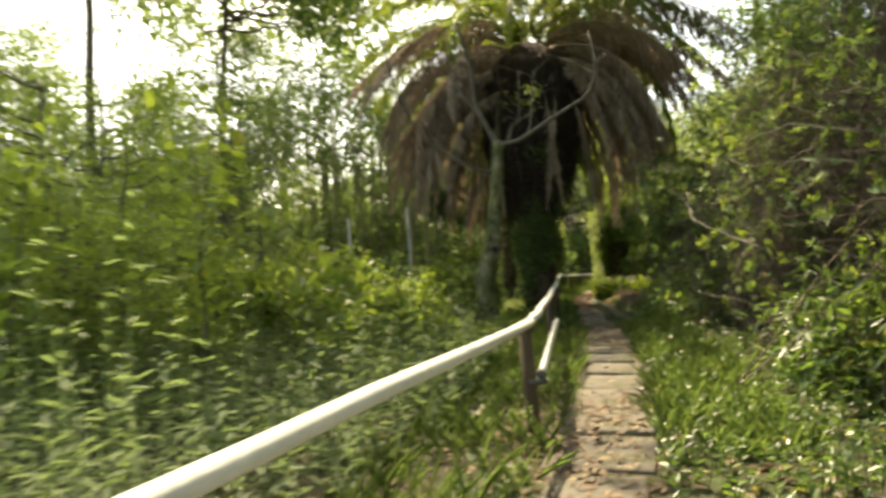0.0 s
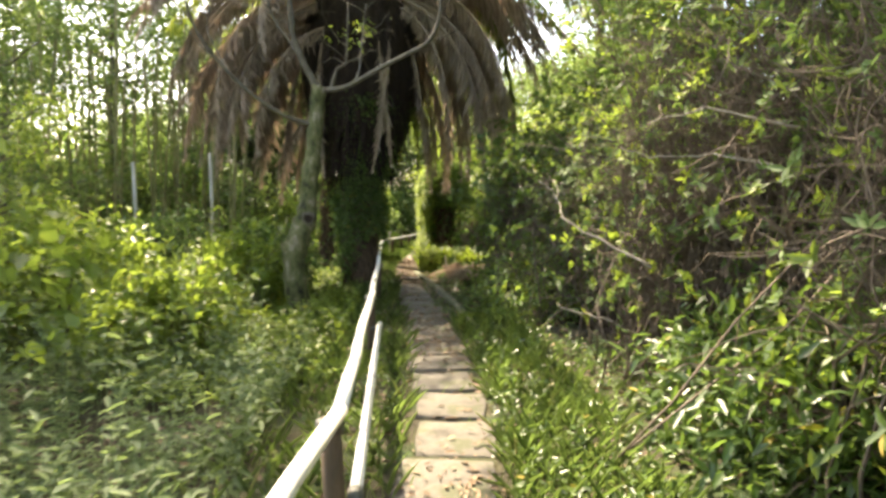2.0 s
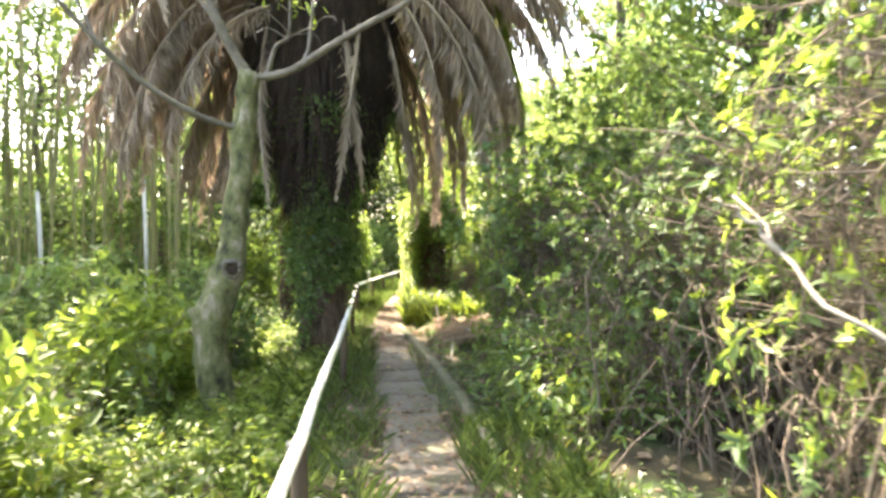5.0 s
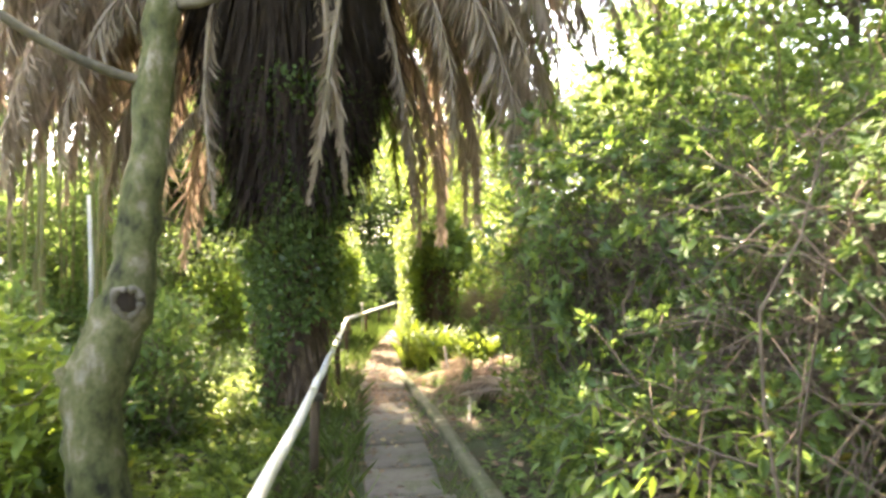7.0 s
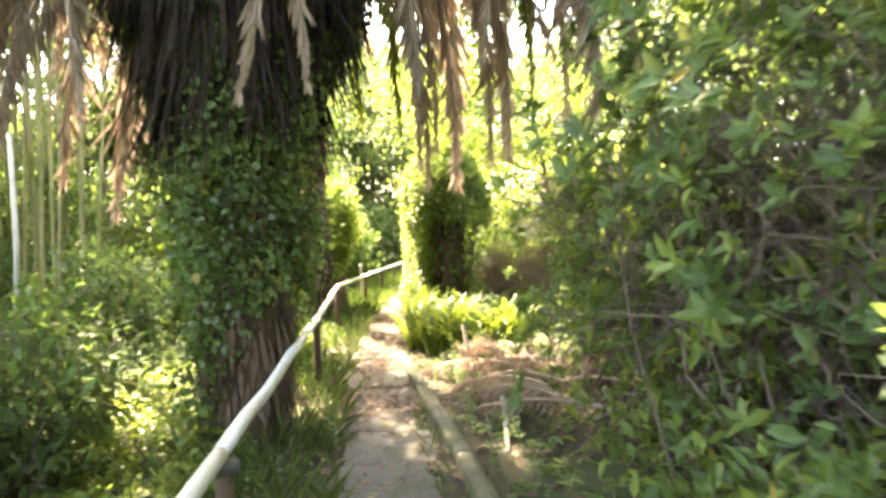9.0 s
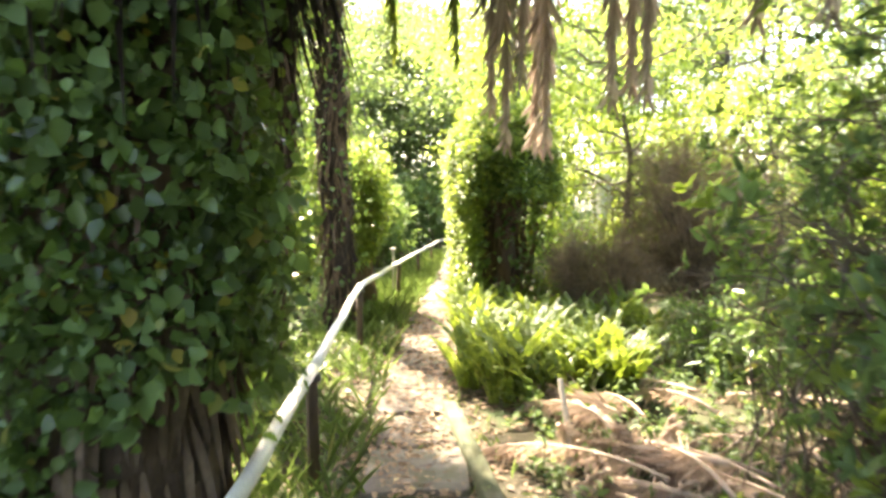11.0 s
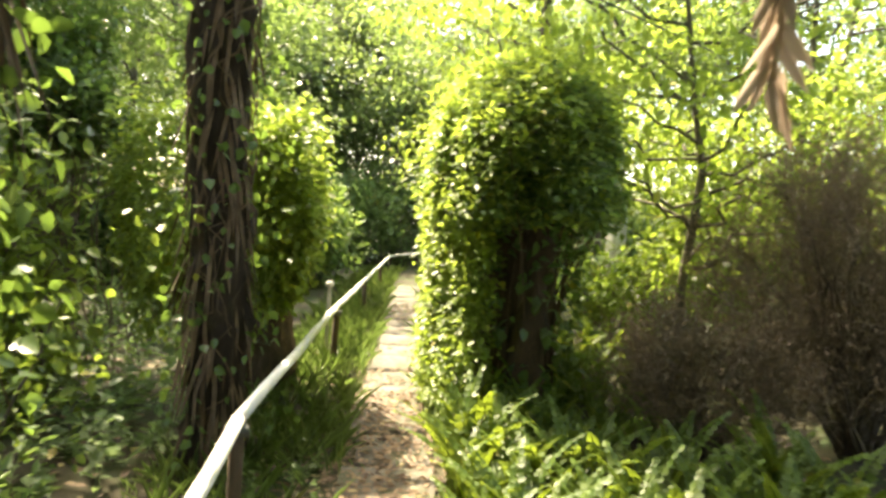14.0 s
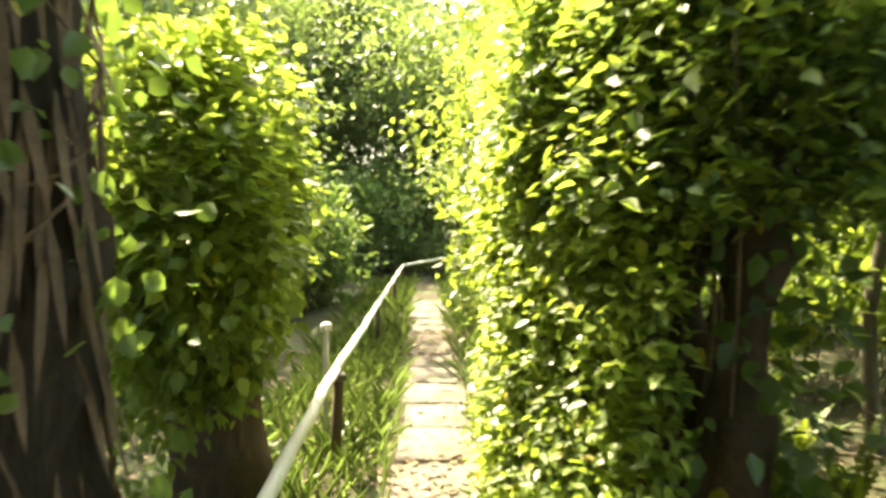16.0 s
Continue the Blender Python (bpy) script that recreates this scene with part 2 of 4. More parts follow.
def whorls(build, pts, out, per, size, ratio, spread=0.012, open_to=0.95):
    """A rosette of leaves at each point: they fan out round the twig's way and lift at the tips."""
    n = len(pts) * per
    ax = np.repeat(out + np.array((0, 0, 0.45)) + rng.normal(size=out.shape) * 0.25, per, 0)
    ax /= np.linalg.norm(ax, axis=1)[:, None] + 1e-9
    around = np.cross(ax, unit(n))
    around /= np.linalg.norm(around, axis=1)[:, None] + 1e-9
    way = ax * (0.25 + 0.6 * rng.random(n))[:, None] + around * open_to
    ln = np.repeat(size * (0.6 + 0.7 * rng.random(len(pts))), per) * (0.7 + 0.45 * rng.random(n))
    return build.leaves(np.repeat(pts, per, 0) + rng.normal(size=(n, 3)) * spread, way, ax + unit(n) * 0.2, ln, ln * ratio, 0.18)


def wander(p, way, length, steps, bend=0.25, lift=0.0):
    """A crooked line from p."""
    pts, d = [np.asarray(p, float)], np.asarray(way, float)
    d = d / np.linalg.norm(d)
    for _ in range(steps):
        d = d + rng.normal(size=3) * bend + np.array((0, 0, lift))
        d = d / np.linalg.norm(d)
        pts.append(pts[-1] + d * length / steps)
    return np.array(pts)


# ---- lie of the land ----
def bent(y, ys, xs):
    return np.interp(y, ys, xs)


def path_x(y):
    return bent(y, (-6, 0, 4.35, 8, 12, 16, 19.7, 23, 26.6, 31, 40), (-1.4, 0.0, 1.1, 2.05, 2.78, 3.36, 3.97, 4.78, 5.72, 6.9, 9.4))


def rail_x(y):
    return bent(y, (-6, 2.0, 5.29, 20.77, 36.2, 50), (-2.7, -0.16, 0.89, 3.51, 7.7, 11.5))


def ground_z(x, y):
    x, y = np.asarray(x, float), np.asarray(y, float)
    z = bent(y, (-5, 1, 5, 8.5, 21, 25, 40), (-0.16, -0.12, -0.03, 0.0, 0.0, -0.06, -0.12))
    left = np.clip(rail_x(y) - 0.2 - x, 0, 2.5)
    right = np.clip(x - path_x(y) - 4.0, 0, 30)
    rough = 0.05 * np.sin(x * 1.7 + 1.3) * np.sin(y * 1.3) + 0.03 * np.sin(x * 4.1) * np.sin(y * 3.3 + 1)
    off = np.clip(np.abs(x - path_x(y)) - 0.4, 0, 1)
    return z - 0.11 * left + 0.09 * right + rough * off - 0.012


# ---- ground ----
def axis(lo, hi, step, far):
    mid = np.arange(lo, hi, step)
    out = np.geomspace(step, far, 26)
    return np.concatenate((lo - out[::-1], mid, mid[-1] + out))


gx, gy = axis(-8, 16, 0.3, 600), axis(-4, 40, 0.3, 600)
GX, GY = np.meshgrid(gx, gy, indexing="ij")
b = Build()
ny = len(gy)
ii, jj = np.meshgrid(np.arange(len(gx) - 1), np.arange(ny - 1), indexing="ij")
b.add(np.stack((GX, GY, ground_z(GX, GY)), -1), np.stack((ii * ny + jj, (ii + 1) * ny + jj, (ii + 1) * ny + jj + 1, ii * ny + jj + 1), -1).reshape(-1, 4))
tagged(part("ground", b, SOIL, None, "dark mossy soil under weeds and fallen leaves", True), "", "ground", "", "structure")

# ---- handrail ----
rail = thing("handrail", "white-painted pipe handrail on brown posts beside the path", "handrail")
RAIL = [(-0.555, 0.50, 0.71), (0.90, 5.30, 0.68), (1.60, 9.20, 0.67), (2.30, 13.30, 0.67), (2.97, 17.35, 0.66), (3.54, 20.77, 0.71), (4.55, 24.80, 0.61), (5.60, 28.6, 0.54), (6.65, 32.4, 0.47), (7.70, 36.2, 0.40), (9.6, 37.6, 0.55)]
for (p, q) in zip(RAIL, RAIL[1:]):
    pts = np.linspace(p, q, 9)
    pts[1:-1] += rng.normal(size=(7, 3)) * 0.006
    part("upper_rail", Build().tube(pts, 0.031, 14), PIPE, rail, "", True)
part("lower_rail", Build().tube(np.linspace((0.965, 5.33, 0.34), (1.66, 9.14, 0.37), 6), 0.027, 12), PIPE, rail, "", True)


def box(b, lo, hi, chamfer=0.006, m=None):
    """A box with chamfered upright and top edges."""
    (x0, y0, z0), (x1, y1, z1) = lo, hi
    c = chamfer
    ring = lambda g, z: [(x0 + c + g, y0 + g, z), (x1 - c - g, y0 + g, z), (x1 - g, y0 + c + g, z), (x1 - g, y1 - c - g, z), (x1 - c - g, y1 - g, z), (x0 + c + g, y1 - g, z), (x0 + g, y1 - c - g, z), (x0 + g, y0 + c + g, z)]
    v = np.array(ring(0, z0) + ring(0, z1 - c) + ring(c, z1))
    if m is not None:
        v = np.array([m @ Vector(p) for p in v])
    f = []
    for k in range(2):
        for s in range(8):
            f.append((k * 8 + s, k * 8 + (s + 1) % 8, k * 8 + 8 + (s + 1) % 8, k * 8 + 8 + s))
    f += [(16, 17, 18, 19), (16, 19, 20, 23), (20, 21, 22, 23), (0, 3, 2, 1), (0, 7, 4, 3), (7, 6, 5, 4)]
    return b.add(v, f)


for k, (x, y, z) in enumerate(RAIL[1:-1]):
    lean = pose(x, y, 0, 0, (-3.5, -2, 1.5, -1, 0, 2)[k % 6], 10)
    g = float(ground_z(x, y)) - 0.15
    w = 0.036 if k < 2 else 0.03
    post = part("post", box(Build(), (-w, -w, g), (w, w, z - 0.045 if k else z - 0.02), 0.008, lean), POSTWOOD, rail)
    part("saddle", box(Build(), (-0.05, -0.035, z - 0.07), (0.05, 0.035, z - 0.022), 0.008, lean), DARKMETAL, post)
    if k < 2:
        part("bracket", box(Build(), (-0.02, -0.05, 0.28 + 0.03 * k), (0.11, 0.05, 0.315 + 0.03 * k), 0.006, lean), DARKMETAL, post)
part("end_cap", Build().tube([(0.955, 5.28, 0.34), (0.966, 5.345, 0.34)], 0.032, 12), DARKMETAL, rail, "dark iron end cap", True)

# ---- canary palm ----
PALM = np.array((2.34, 15.95, 0.0))


def trunk_mesh(base, height, r0, r1, seed, mat, sides=20, rows=26, rough=0.08, lean=(0, 0)):
    r = np.random.default_rng(seed)
    t = np.linspace(0, 1, rows)
    pts = np.stack((base[0] + lean[0] * t + 0.02 * np.sin(t * 7 + seed), base[1] + lean[1] * t, base[2] + height * t), -1)
    th = np.arange(sides) * 2 * math.pi / sides
    rad = np.interp(t, (0, 0.08, 1), (r0 * 1.25, r0, r1))[:, None] * (1 + rough * r.normal(size=(rows, sides)))
    v = pts[:, None] + np.stack((np.cos(th)[None] * rad, np.sin(th)[None] * rad, 0 * rad), -1)
    i, j = np.meshgrid(np.arange(rows - 1), np.arange(sides), indexing="ij")
    j2 = (j + 1) % sides
    return Build().add(v, np.stack((i * sides + j, i * sides + j2, (i + 1) * sides + j2, (i + 1) * sides + j), -1).reshape(-1, 4))


def climbers(pts_fn, n, size, mat_size=0.62, bunch=3, out=0.05):
    """Ivy leaves that lie on a trunk: pts_fn gives n places and ways out."""
    p, d = pts_fn(n)
    m = len(p) * bunch
    p = np.repeat(p, bunch, 0) + rng.normal(size=(m, 3)) * 0.07
    d = np.repeat(d, bunch, 0)
    way = np.array((0, 0, -0.6)) + d * 0.5 + unit(m) * 0.8
    ln = size * (0.5 + 0.9 * rng.random(m))
    return Build().leaves(p + d * out, way, d + unit(m) * 0.95, ln, ln * mat_size * 1.25, 0.2, 0.25)


def on_trunk(base, z0, z1, r0, r1, bulge=0.12, side=None, lean=(0, 0), bias=1.0, patchy=-9.0):
    def fn(n):
        a = rng.random(n) * 2 * math.pi if side is None else side[0] + side[1] * rng.normal(size=n)
        t = rng.random(n) ** bias
        z = z0 + (z1 - z0) * t
        r = (r0 + (r1 - r0) * t) + bulge * rng.random(n) ** 1.5 * (0.4 + np.abs(np.sin(a * 3 + z * 2.3)))
        d = np.stack((np.cos(a), np.sin(a), 0 * a), -1)
        k = z / max(z1, 1e-3)
        keep = np.sin(a * 2 + z * 1.7) + np.sin(a * 3 - z * 2.9 + 1) + rng.normal(size=n) * 0.5 > patchy - 1.2
        a, z, r, d, k = a[keep], z[keep], r[keep], d[keep], k[keep]
        return np.array(base) + d * r[:, None] + np.stack((lean[0] * k, lean[1] * k, z), -1), d
    return fn


palm = thing("palm_tree", "old palm with a huge skirt of dry fronds and ivy-clad trunk", "palm tree")
part("trunk", trunk_mesh(PALM - (0, 0, 0.2), 3.4, 0.30, 0.42, 3, TRUNK, 28, 44, 0.06), TRUNK, palm, "thick dark fibrous trunk", True)
# swollen head of old frond bases
HEAD_Z, HEAD_R = (2.35, 2.9, 3.5, 4.4, 5.4, 6.0), (0.36, 0.48, 0.76, 0.98, 0.95, 0.3)
b = trunk_mesh(PALM + (0, 0, 2.35), 3.65, 1.0, 1.0, 4, THATCH, 32, 36, 0.05)
row_z = b.v[0][:, 2] - PALM[2]
b.v[0][:, :2] = PALM[:2] + (b.v[0][:, :2] - PALM[:2]) * (np.interp(row_z, HEAD_Z, HEAD_R) / np.interp(row_z, (2.35, 2.65, 6.0), (1.25, 1.0, 1.0)))[:, None]
part("frond_base_mass", b, THATCH, palm, "dark brown mass of old frond bases")
n = 4600
a, z = rng.random(n) * 2 * math.pi, 2.7 + 3.0 * rng.random(n)
o = np.stack((np.cos(a), np.sin(a), 0 * a), -1)
p = PALM + o * np.interp(z, HEAD_Z, HEAD_R)[:, None] + np.stack((0 * z, 0 * z, z), -1)
way = o * (0.05 + 0.3 * rng.random(n))[:, None] + np.array((0, 0, -1.0)) + rng.normal(size=(n, 3)) * 0.1
part("thatch", Build().leaves(p, way, o, 0.4 + 0.65 * rng.random(n), 0.03, 0.02, 0.3), THATCH, palm, "ragged dark hanging thatch")


def palm_ivy(n, front):
    """Ivy in lobes: thick above, bare brown trunk low on the path side, a skirt of growth low on the far side."""
    a = rng.random(n) * 2 * math.pi
    z = 0.05 + 3.5 * rng.random(n) ** 0.9
    d = np.stack((np.cos(a), np.sin(a), 0 * a), -1)
    lobe = lumps(np.stack((np.cos(a), np.sin(a), (z - 1.5) * 0.9), -1), 46, 17, 16)
    bare = np.clip(1.25 - z, 0, 1) * np.clip(np.cos(a + 0.75), 0, 1)
    r = 0.31 + np.interp(z, (0, 0.6, 1.3, 2.2, 3.0), (0.05, 0.05, 0.08, 0.18, 0.24)) * (0.15 + 1.35 * lobe ** 1.5) * rng.random(n) ** 0.6
    r += np.clip(0.85 - z, 0, 1) * np.clip(np.cos(a - 3.9), 0, 1) ** 2 * 0.5 * rng.random(n)
    r += np.clip(np.interp(z, HEAD_Z, HEAD_R) - 0.34, 0, 1) * (z > 2.35)
    keep = (rng.random(n) > bare * 3.5) & (lobe + 0.35 * rng.random(n) > 0.55) & ((lobe > 0.72) == front)
    return PALM + d[keep] * r[keep][:, None] + np.stack((0 * z, 0 * z, z), -1)[keep], d[keep]


n = 900
a, z = rng.random(n) * 6.283, 0.3 + 2.6 * rng.random(n)
o = np.stack((np.cos(a), np.sin(a), 0 * a), -1)
p = PALM + o * 0.315 + np.stack((0 * z, 0 * z, z), -1)
part("fibre", Build().leaves(p, o * 0.16 + np.array((0, 0, -1.0)) + rng.normal(size=(n, 3)) * 0.12, o, 0.2 + 0.3 * rng.random(n), 0.035, 0.0, 0.3), VINE, palm, "brown fibres hanging from the bare trunk")
part("ivy", climbers(lambda n: palm_ivy(n, False), 11000, 0.052), IVY, palm, "glossy dark ivy round the trunk")
part("lighter_ivy", climbers(lambda n: palm_ivy(n, True), 10000, 0.056), HEDGE, palm, "lighter ivy leaves standing out in lobes")


def frond_meshes(name, length, start, end, mat, pairs=64, leaflet=0.42, hang=0.6, seed=0, power=1.0, closed=1.0):
    """A feather frond that leaves at start degrees above level and ends at end degrees: its midrib and its leaflets."""
    r = np.random.default_rng(seed)
    s = np.linspace(0, 1, 15)
    ang = np.radians(start + (end - start) * s ** power)
    step = length / 14
    pts = np.zeros((15, 3))
    for k in range(1, 15):
        pts[k] = pts[k - 1] + step * np.array((math.cos(ang[k]), 0.05 * math.sin(k * 0.5 + seed), math.sin(ang[k])))
    rib = Build().tube(pts, np.linspace(0.035, 0.006, 15), 5)
    t = np.repeat(np.linspace(0.1, 0.99, pairs), 2)
    sg = np.tile((-1.0, 1.0), pairs)
    pos = np.stack([np.interp(t, s, pts[:, k]) for k in range(3)], -1)
    tang = np.gradient(pts, axis=0)
    tang /= np.linalg.norm(tang, axis=1)[:, None]
    tg = np.stack([np.interp(t, s, tang[:, k]) for k in range(3)], -1)
    side = np.array((0.0, 1, 0))
    way = tg * 0.75 + side * sg[:, None] * (0.75 - 0.5 * hang) * closed + np.array((0, 0, -hang)) + r.normal(size=(2 * pairs, 3)) * 0.3 * closed
    ln = leaflet * np.sin(np.clip(t * 1.05, 0.12, 0.97) * math.pi) ** 0.55 * (0.8 + 0.4 * r.random(2 * pairs))
    lf = Build().leaves(pos, way, np.cross(tg, side) + r.normal(size=(2 * pairs, 3)) * 0.3, ln, 0.027, 0.16, 0.4)
    return rib.mesh(name + "_rib", DEADFROND if mat is DEADFROND else GREENFROND, True), lf.mesh(name + "_leaflets", mat)


KINDS = [frond_meshes("dry_frond", 4.6, 22, -78, DEADFROND, 105, 0.58, 0.75, 1, 0.8),
         frond_meshes("dry_frond", 4.3, 5, -86, DEADFROND, 105, 0.58, 0.75, 2, 0.75),
         frond_meshes("dry_frond", 3.8, -25, -88, DEADFROND, 95, 0.5, 0.6, 3, 0.6),
         frond_meshes("dry_frond", 3.4, -50, -89, DEADFROND, 90, 0.42, 0.5, 4, 0.5),
         frond_meshes("dry_frond", 4.9, 30, -55, DEADFROND, 110, 0.6, 0.8, 5, 1.0),
         frond_meshes("dry_frond", 4.4, 12, -89, DEADFROND, 120, 0.46, 0.8, 8, 0.55, 1.0),
         frond_meshes("dry_frond", 2.7, -62, -90, DEADFROND, 110, 0.27, 0.9, 9, 0.5, 0.9),
         frond_meshes("green_frond", 4.4, 12, -89, GREENFROND, 120, 0.46, 0.8, 10, 0.55, 0.9)]
GREENS = [frond_meshes("green_frond", 4.6, 62, -25, GREENFROND, 84, 0.5, 0.3, 6, 1.1), frond_meshes("green_frond", 4.4, 32, -60, GREENFROND, 84, 0.5, 0.4, 7, 1.0)]


def hang_to(tip, length=4.3, start=5, end=-86, power=0.75, kind=1, name="dry_frond"):
    """A dry frond of the given kind whose tip ends at the given place."""
    ang = np.radians(start + (end - start) * np.linspace(0, 1, 15) ** power)[1:]
    reach, fall = length / 14 * np.cos(ang).sum(), length / 14 * np.sin(ang).sum()
    d = np.array(tip) - PALM
    s = (math.hypot(d[0], d[1]) - 0.45) / reach
    hang_frond(KINDS[kind], math.degrees(math.atan2(d[1], d[0])), d[2] - fall * s, 0.45, name, scale=s)


def hang_frond(kind, azimuth, z, r, name="dry_frond", roll=0.0, pitch=0.0, scale=1.0):
    rib, lf = kind
    m = Matrix.Translation(PALM) @ pose(0, 0, z, 0, 0, azimuth) @ pose(r, 0, 0, roll, pitch, 0) @ Matrix.Scale(scale, 4)
    f = part(name, rib, None, palm, "", False, m)
    part("blade", lf, None, f)
    return f


for k in range(120):
    az = k * 137.508 + rng.normal() * 9
    u = rng.random()
    kind = KINDS[(4, 0, 0, 0, 1, 1, 1, 5, 2, 5)[int(u * 10)]]
    z = 6.1 - 0.8 * u + rng.normal() * 0.12
    turn = (az + 180) % 360 - 180
    if -25 < turn < 115:
        if k % 3 == 0:
            continue
        kind, z = KINDS[(4, 0, 1, 0)[k % 4]], 6.15
    if -132 < turn < -48:
        continue
    hang_frond(kind, az, z, 0.55, roll=rng.normal() * 14, pitch=rng.normal() * 5, scale=0.84 + 0.2 * rng.random())
for k in range(46):
    hang_frond(GREENS[k % 2], k * 137.508 + 40, 6.1 + 0.2 * rng.random(), 0.3, "green_frond", rng.normal() * 10, rng.normal() * 6)
# broad dry fronds out to the sides and far side
for tip in ((5.3, 16.0, 2.5), (5.5, 15.7, 2.6), (0.45, 18.8, 2.05), (0.9, 19.1, 1.7), (-0.38, 17.8, 2.5), (0.4, 14.3, 2.4), (-0.3, 15.2, 2.3), (-0.9, 16.0, 2.4), (4.6, 14.6, 2.7)):
    hang_to(tip)
# narrow closed fronds that hang nearly straight down
for tip in ((4.15, 17.5, 1.92), (4.10, 17.65, 2.15), (4.22, 17.42, 2.3), (4.56, 17.9, 1.95), (4.84, 17.5, 2.2), (4.97, 17.3, 2.2), (5.03, 19.35, 2.1), (1.2, 17.8, 1.9), (0.95, 15.4, 2.0), (0.75, 15.9, 1.8)):
    hang_to(tip, 4.4, 12, -89, 0.55, 5)
for tip in ((5.48, 17.0, 2.6), (5.03, 17.6, 2.3), (5.53, 16.5, 2.5)):
    hang_to(tip, 4.4, 12, -89, 0.55, 5)
for tip in ((4.0, 18.3, 2.6), (3.6, 18.6, 2.7), (5.2, 17.3, 3.0), (5.65, 16.2, 3.0)):
    hang_to(tip, 4.4, 12, -89, 0.55, 7, "green_frond")
for az, z, r in ((-80, 4.95, 0.88), (-64, 4.75, 0.95), (-40, 4.8, 1.0), (-142, 4.7, 0.95), (170, 4.8, 1.0)):
    hang_frond(KINDS[6], az, z, r, roll=rng.normal() * 8)

# ---- leaning tree with a knot hole ----
lean_tree = thing("leaning_tree", "grey-green leaning tree with a hollow knot and few bare crooked branches", "tree")
stem = np.array(((1.13, 12.74, -0.45), (1.08, 12.74, -0.05), (1.0, 12.75, 0.3), (0.965, 12.76, 0.62), (0.98, 12.78, 0.92), (1.07, 12.82, 1.16), (1.16, 12.85, 1.42), (1.19, 12.86, 1.75), (1.225, 12.88, 2.1), (1.28, 12.9, 2.55), (1.30, 12.91, 3.0), (1.34, 12.92, 3.3)))
tt = np.linspace(0, 1, 33)
k9 = np.linspace(0, 1, len(stem))
pts = np.stack([np.interp(tt, k9, stem[:, k]) for k in range(3)], -1)
pts[1:-1] = (pts[:-2] + 2 * pts[1:-1] + pts[2:]) / 4
rad = np.interp(tt, (0, 0.09, 0.2, 0.4, 0.5, 0.58, 0.7, 1), (0.22, 0.165, 0.16, 0.17, 0.165, 0.13, 0.12, 0.10)) * (1 + 0.04 * np.sin(tt * 40))
b = Build().tube(pts, rad, 26)
b.v[0] += rng.normal(size=b.v[0].shape) * 0.006 + 0.012 * np.sin(b.v[0][:, ::-1] * 23 + b.v[0][:, 2:] * 9)
part("trunk", b, BARK, lean_tree, "grey-green mottled trunk", True)
# swollen lip round the knot hole; a dark disc paints the shade inside
ring = np.array([(1.17 + 0.075 * math.cos(a), 12.67 - 0.02 * math.sin(a), 1.36 + (0.085 + 0.02 * math.sin(3 * a)) * math.sin(a)) for a in np.linspace(0, 2 * math.pi, 19)])
part("knot_lip", Build().tube(ring, 0.024 + 0.008 * np.sin(np.arange(19) * 1.9), 8), BRANCH, lean_tree, "pale swollen bark lip round the knot", True)
hole = Build().tube([(1.17, 12.70, 1.36), (1.17, 12.66, 1.36)], (0.07, 0.06), 12)
part("knot_shade_disc", hole, THATCH, lean_tree, "dark disc painted as the shaded hollow", True)
part("stub", Build().tube([(1.02, 12.76, 0.72), (0.86, 12.72, 0.86), (0.8, 12.7, 0.98)], (0.07, 0.055, 0.035), 9), BARK, lean_tree, "broken branch stub", True)
BR = [([(1.36, 12.92, 3.25), (1.7, 12.7, 3.25), (2.05, 12.4, 3.45), (2.4, 12.1, 3.62), (2.8, 11.9, 3.8), (2.95, 11.9, 4.3), (2.85, 12, 4.9)], 0.055),
      ([(1.8, 12.62, 3.28), (1.9, 12.7, 3.5), (1.95, 12.75, 4.0), (2.0, 12.7, 4.5)], 0.03),
      ([(1.5, 12.85, 3.25), (1.58, 12.8, 3.55), (1.72, 12.75, 3.62), (1.74, 12.7, 4.5)], 0.035),
      ([(1.3, 12.9, 2.72), (0.95, 12.8, 2.78), (0.55, 12.6, 2.95), (0.1, 12.4, 3.3), (-0.3, 12.2, 3.75), (-0.5, 12.1, 4.4), (-0.6, 12, 5.0)], 0.045),
      ([(0.1, 12.4, 3.3), (-0.2, 12.5, 3.9), (-0.1, 12.5, 4.6)], 0.02),
      ([(1.36, 12.92, 3.2), (1.15, 12.9, 3.55), (0.95, 12.8, 3.95), (0.9, 12.8, 4.6), (0.7, 12.7, 5.4)], 0.075),
      ([(1.0, 12.85, 3.8), (0.7, 12.9, 4.2), (0.45, 13, 4.9)], 0.03)]
b = Build()
for pl, r in BR:
    pl = np.array(pl)
    u = np.linspace(0, 1, 22)
    kk = np.linspace(0, 1, len(pl))
    q = np.stack([np.interp(u, kk, pl[:, k]) for k in range(3)], -1)
    for _ in range(2):
        q[1:-1] = (q[:-2] + 2 * q[1:-1] + q[2:]) / 4
    part("branch", Build().tube(q, np.linspace(r * 0.8, r * 0.36, 22) * (1 + 0.06 * rng.normal(size=22)), 8), BRANCH, lean_tree, "", True)
    for _ in range(5):
        w = wander(q[int(10 + rng.random() * 11)], (rng.normal(), rng.normal(), 0.6), 0.5 + 0.5 * rng.random(), 6)
        b.tube(w, np.linspace(0.009, 0.003, 7), 4)
tagged(part("twig_mass", b, BRANCH, lean_tree), "", "", "", "stuff")
pc, d = cloud(9, (1.9, 12.7, 4.1), (0.4, 0.3, 0.2), 5)
pc2, d2 = cloud(60, (0.0, 12.4, 5.5), (1.7, 1.4, 0.6), 6)
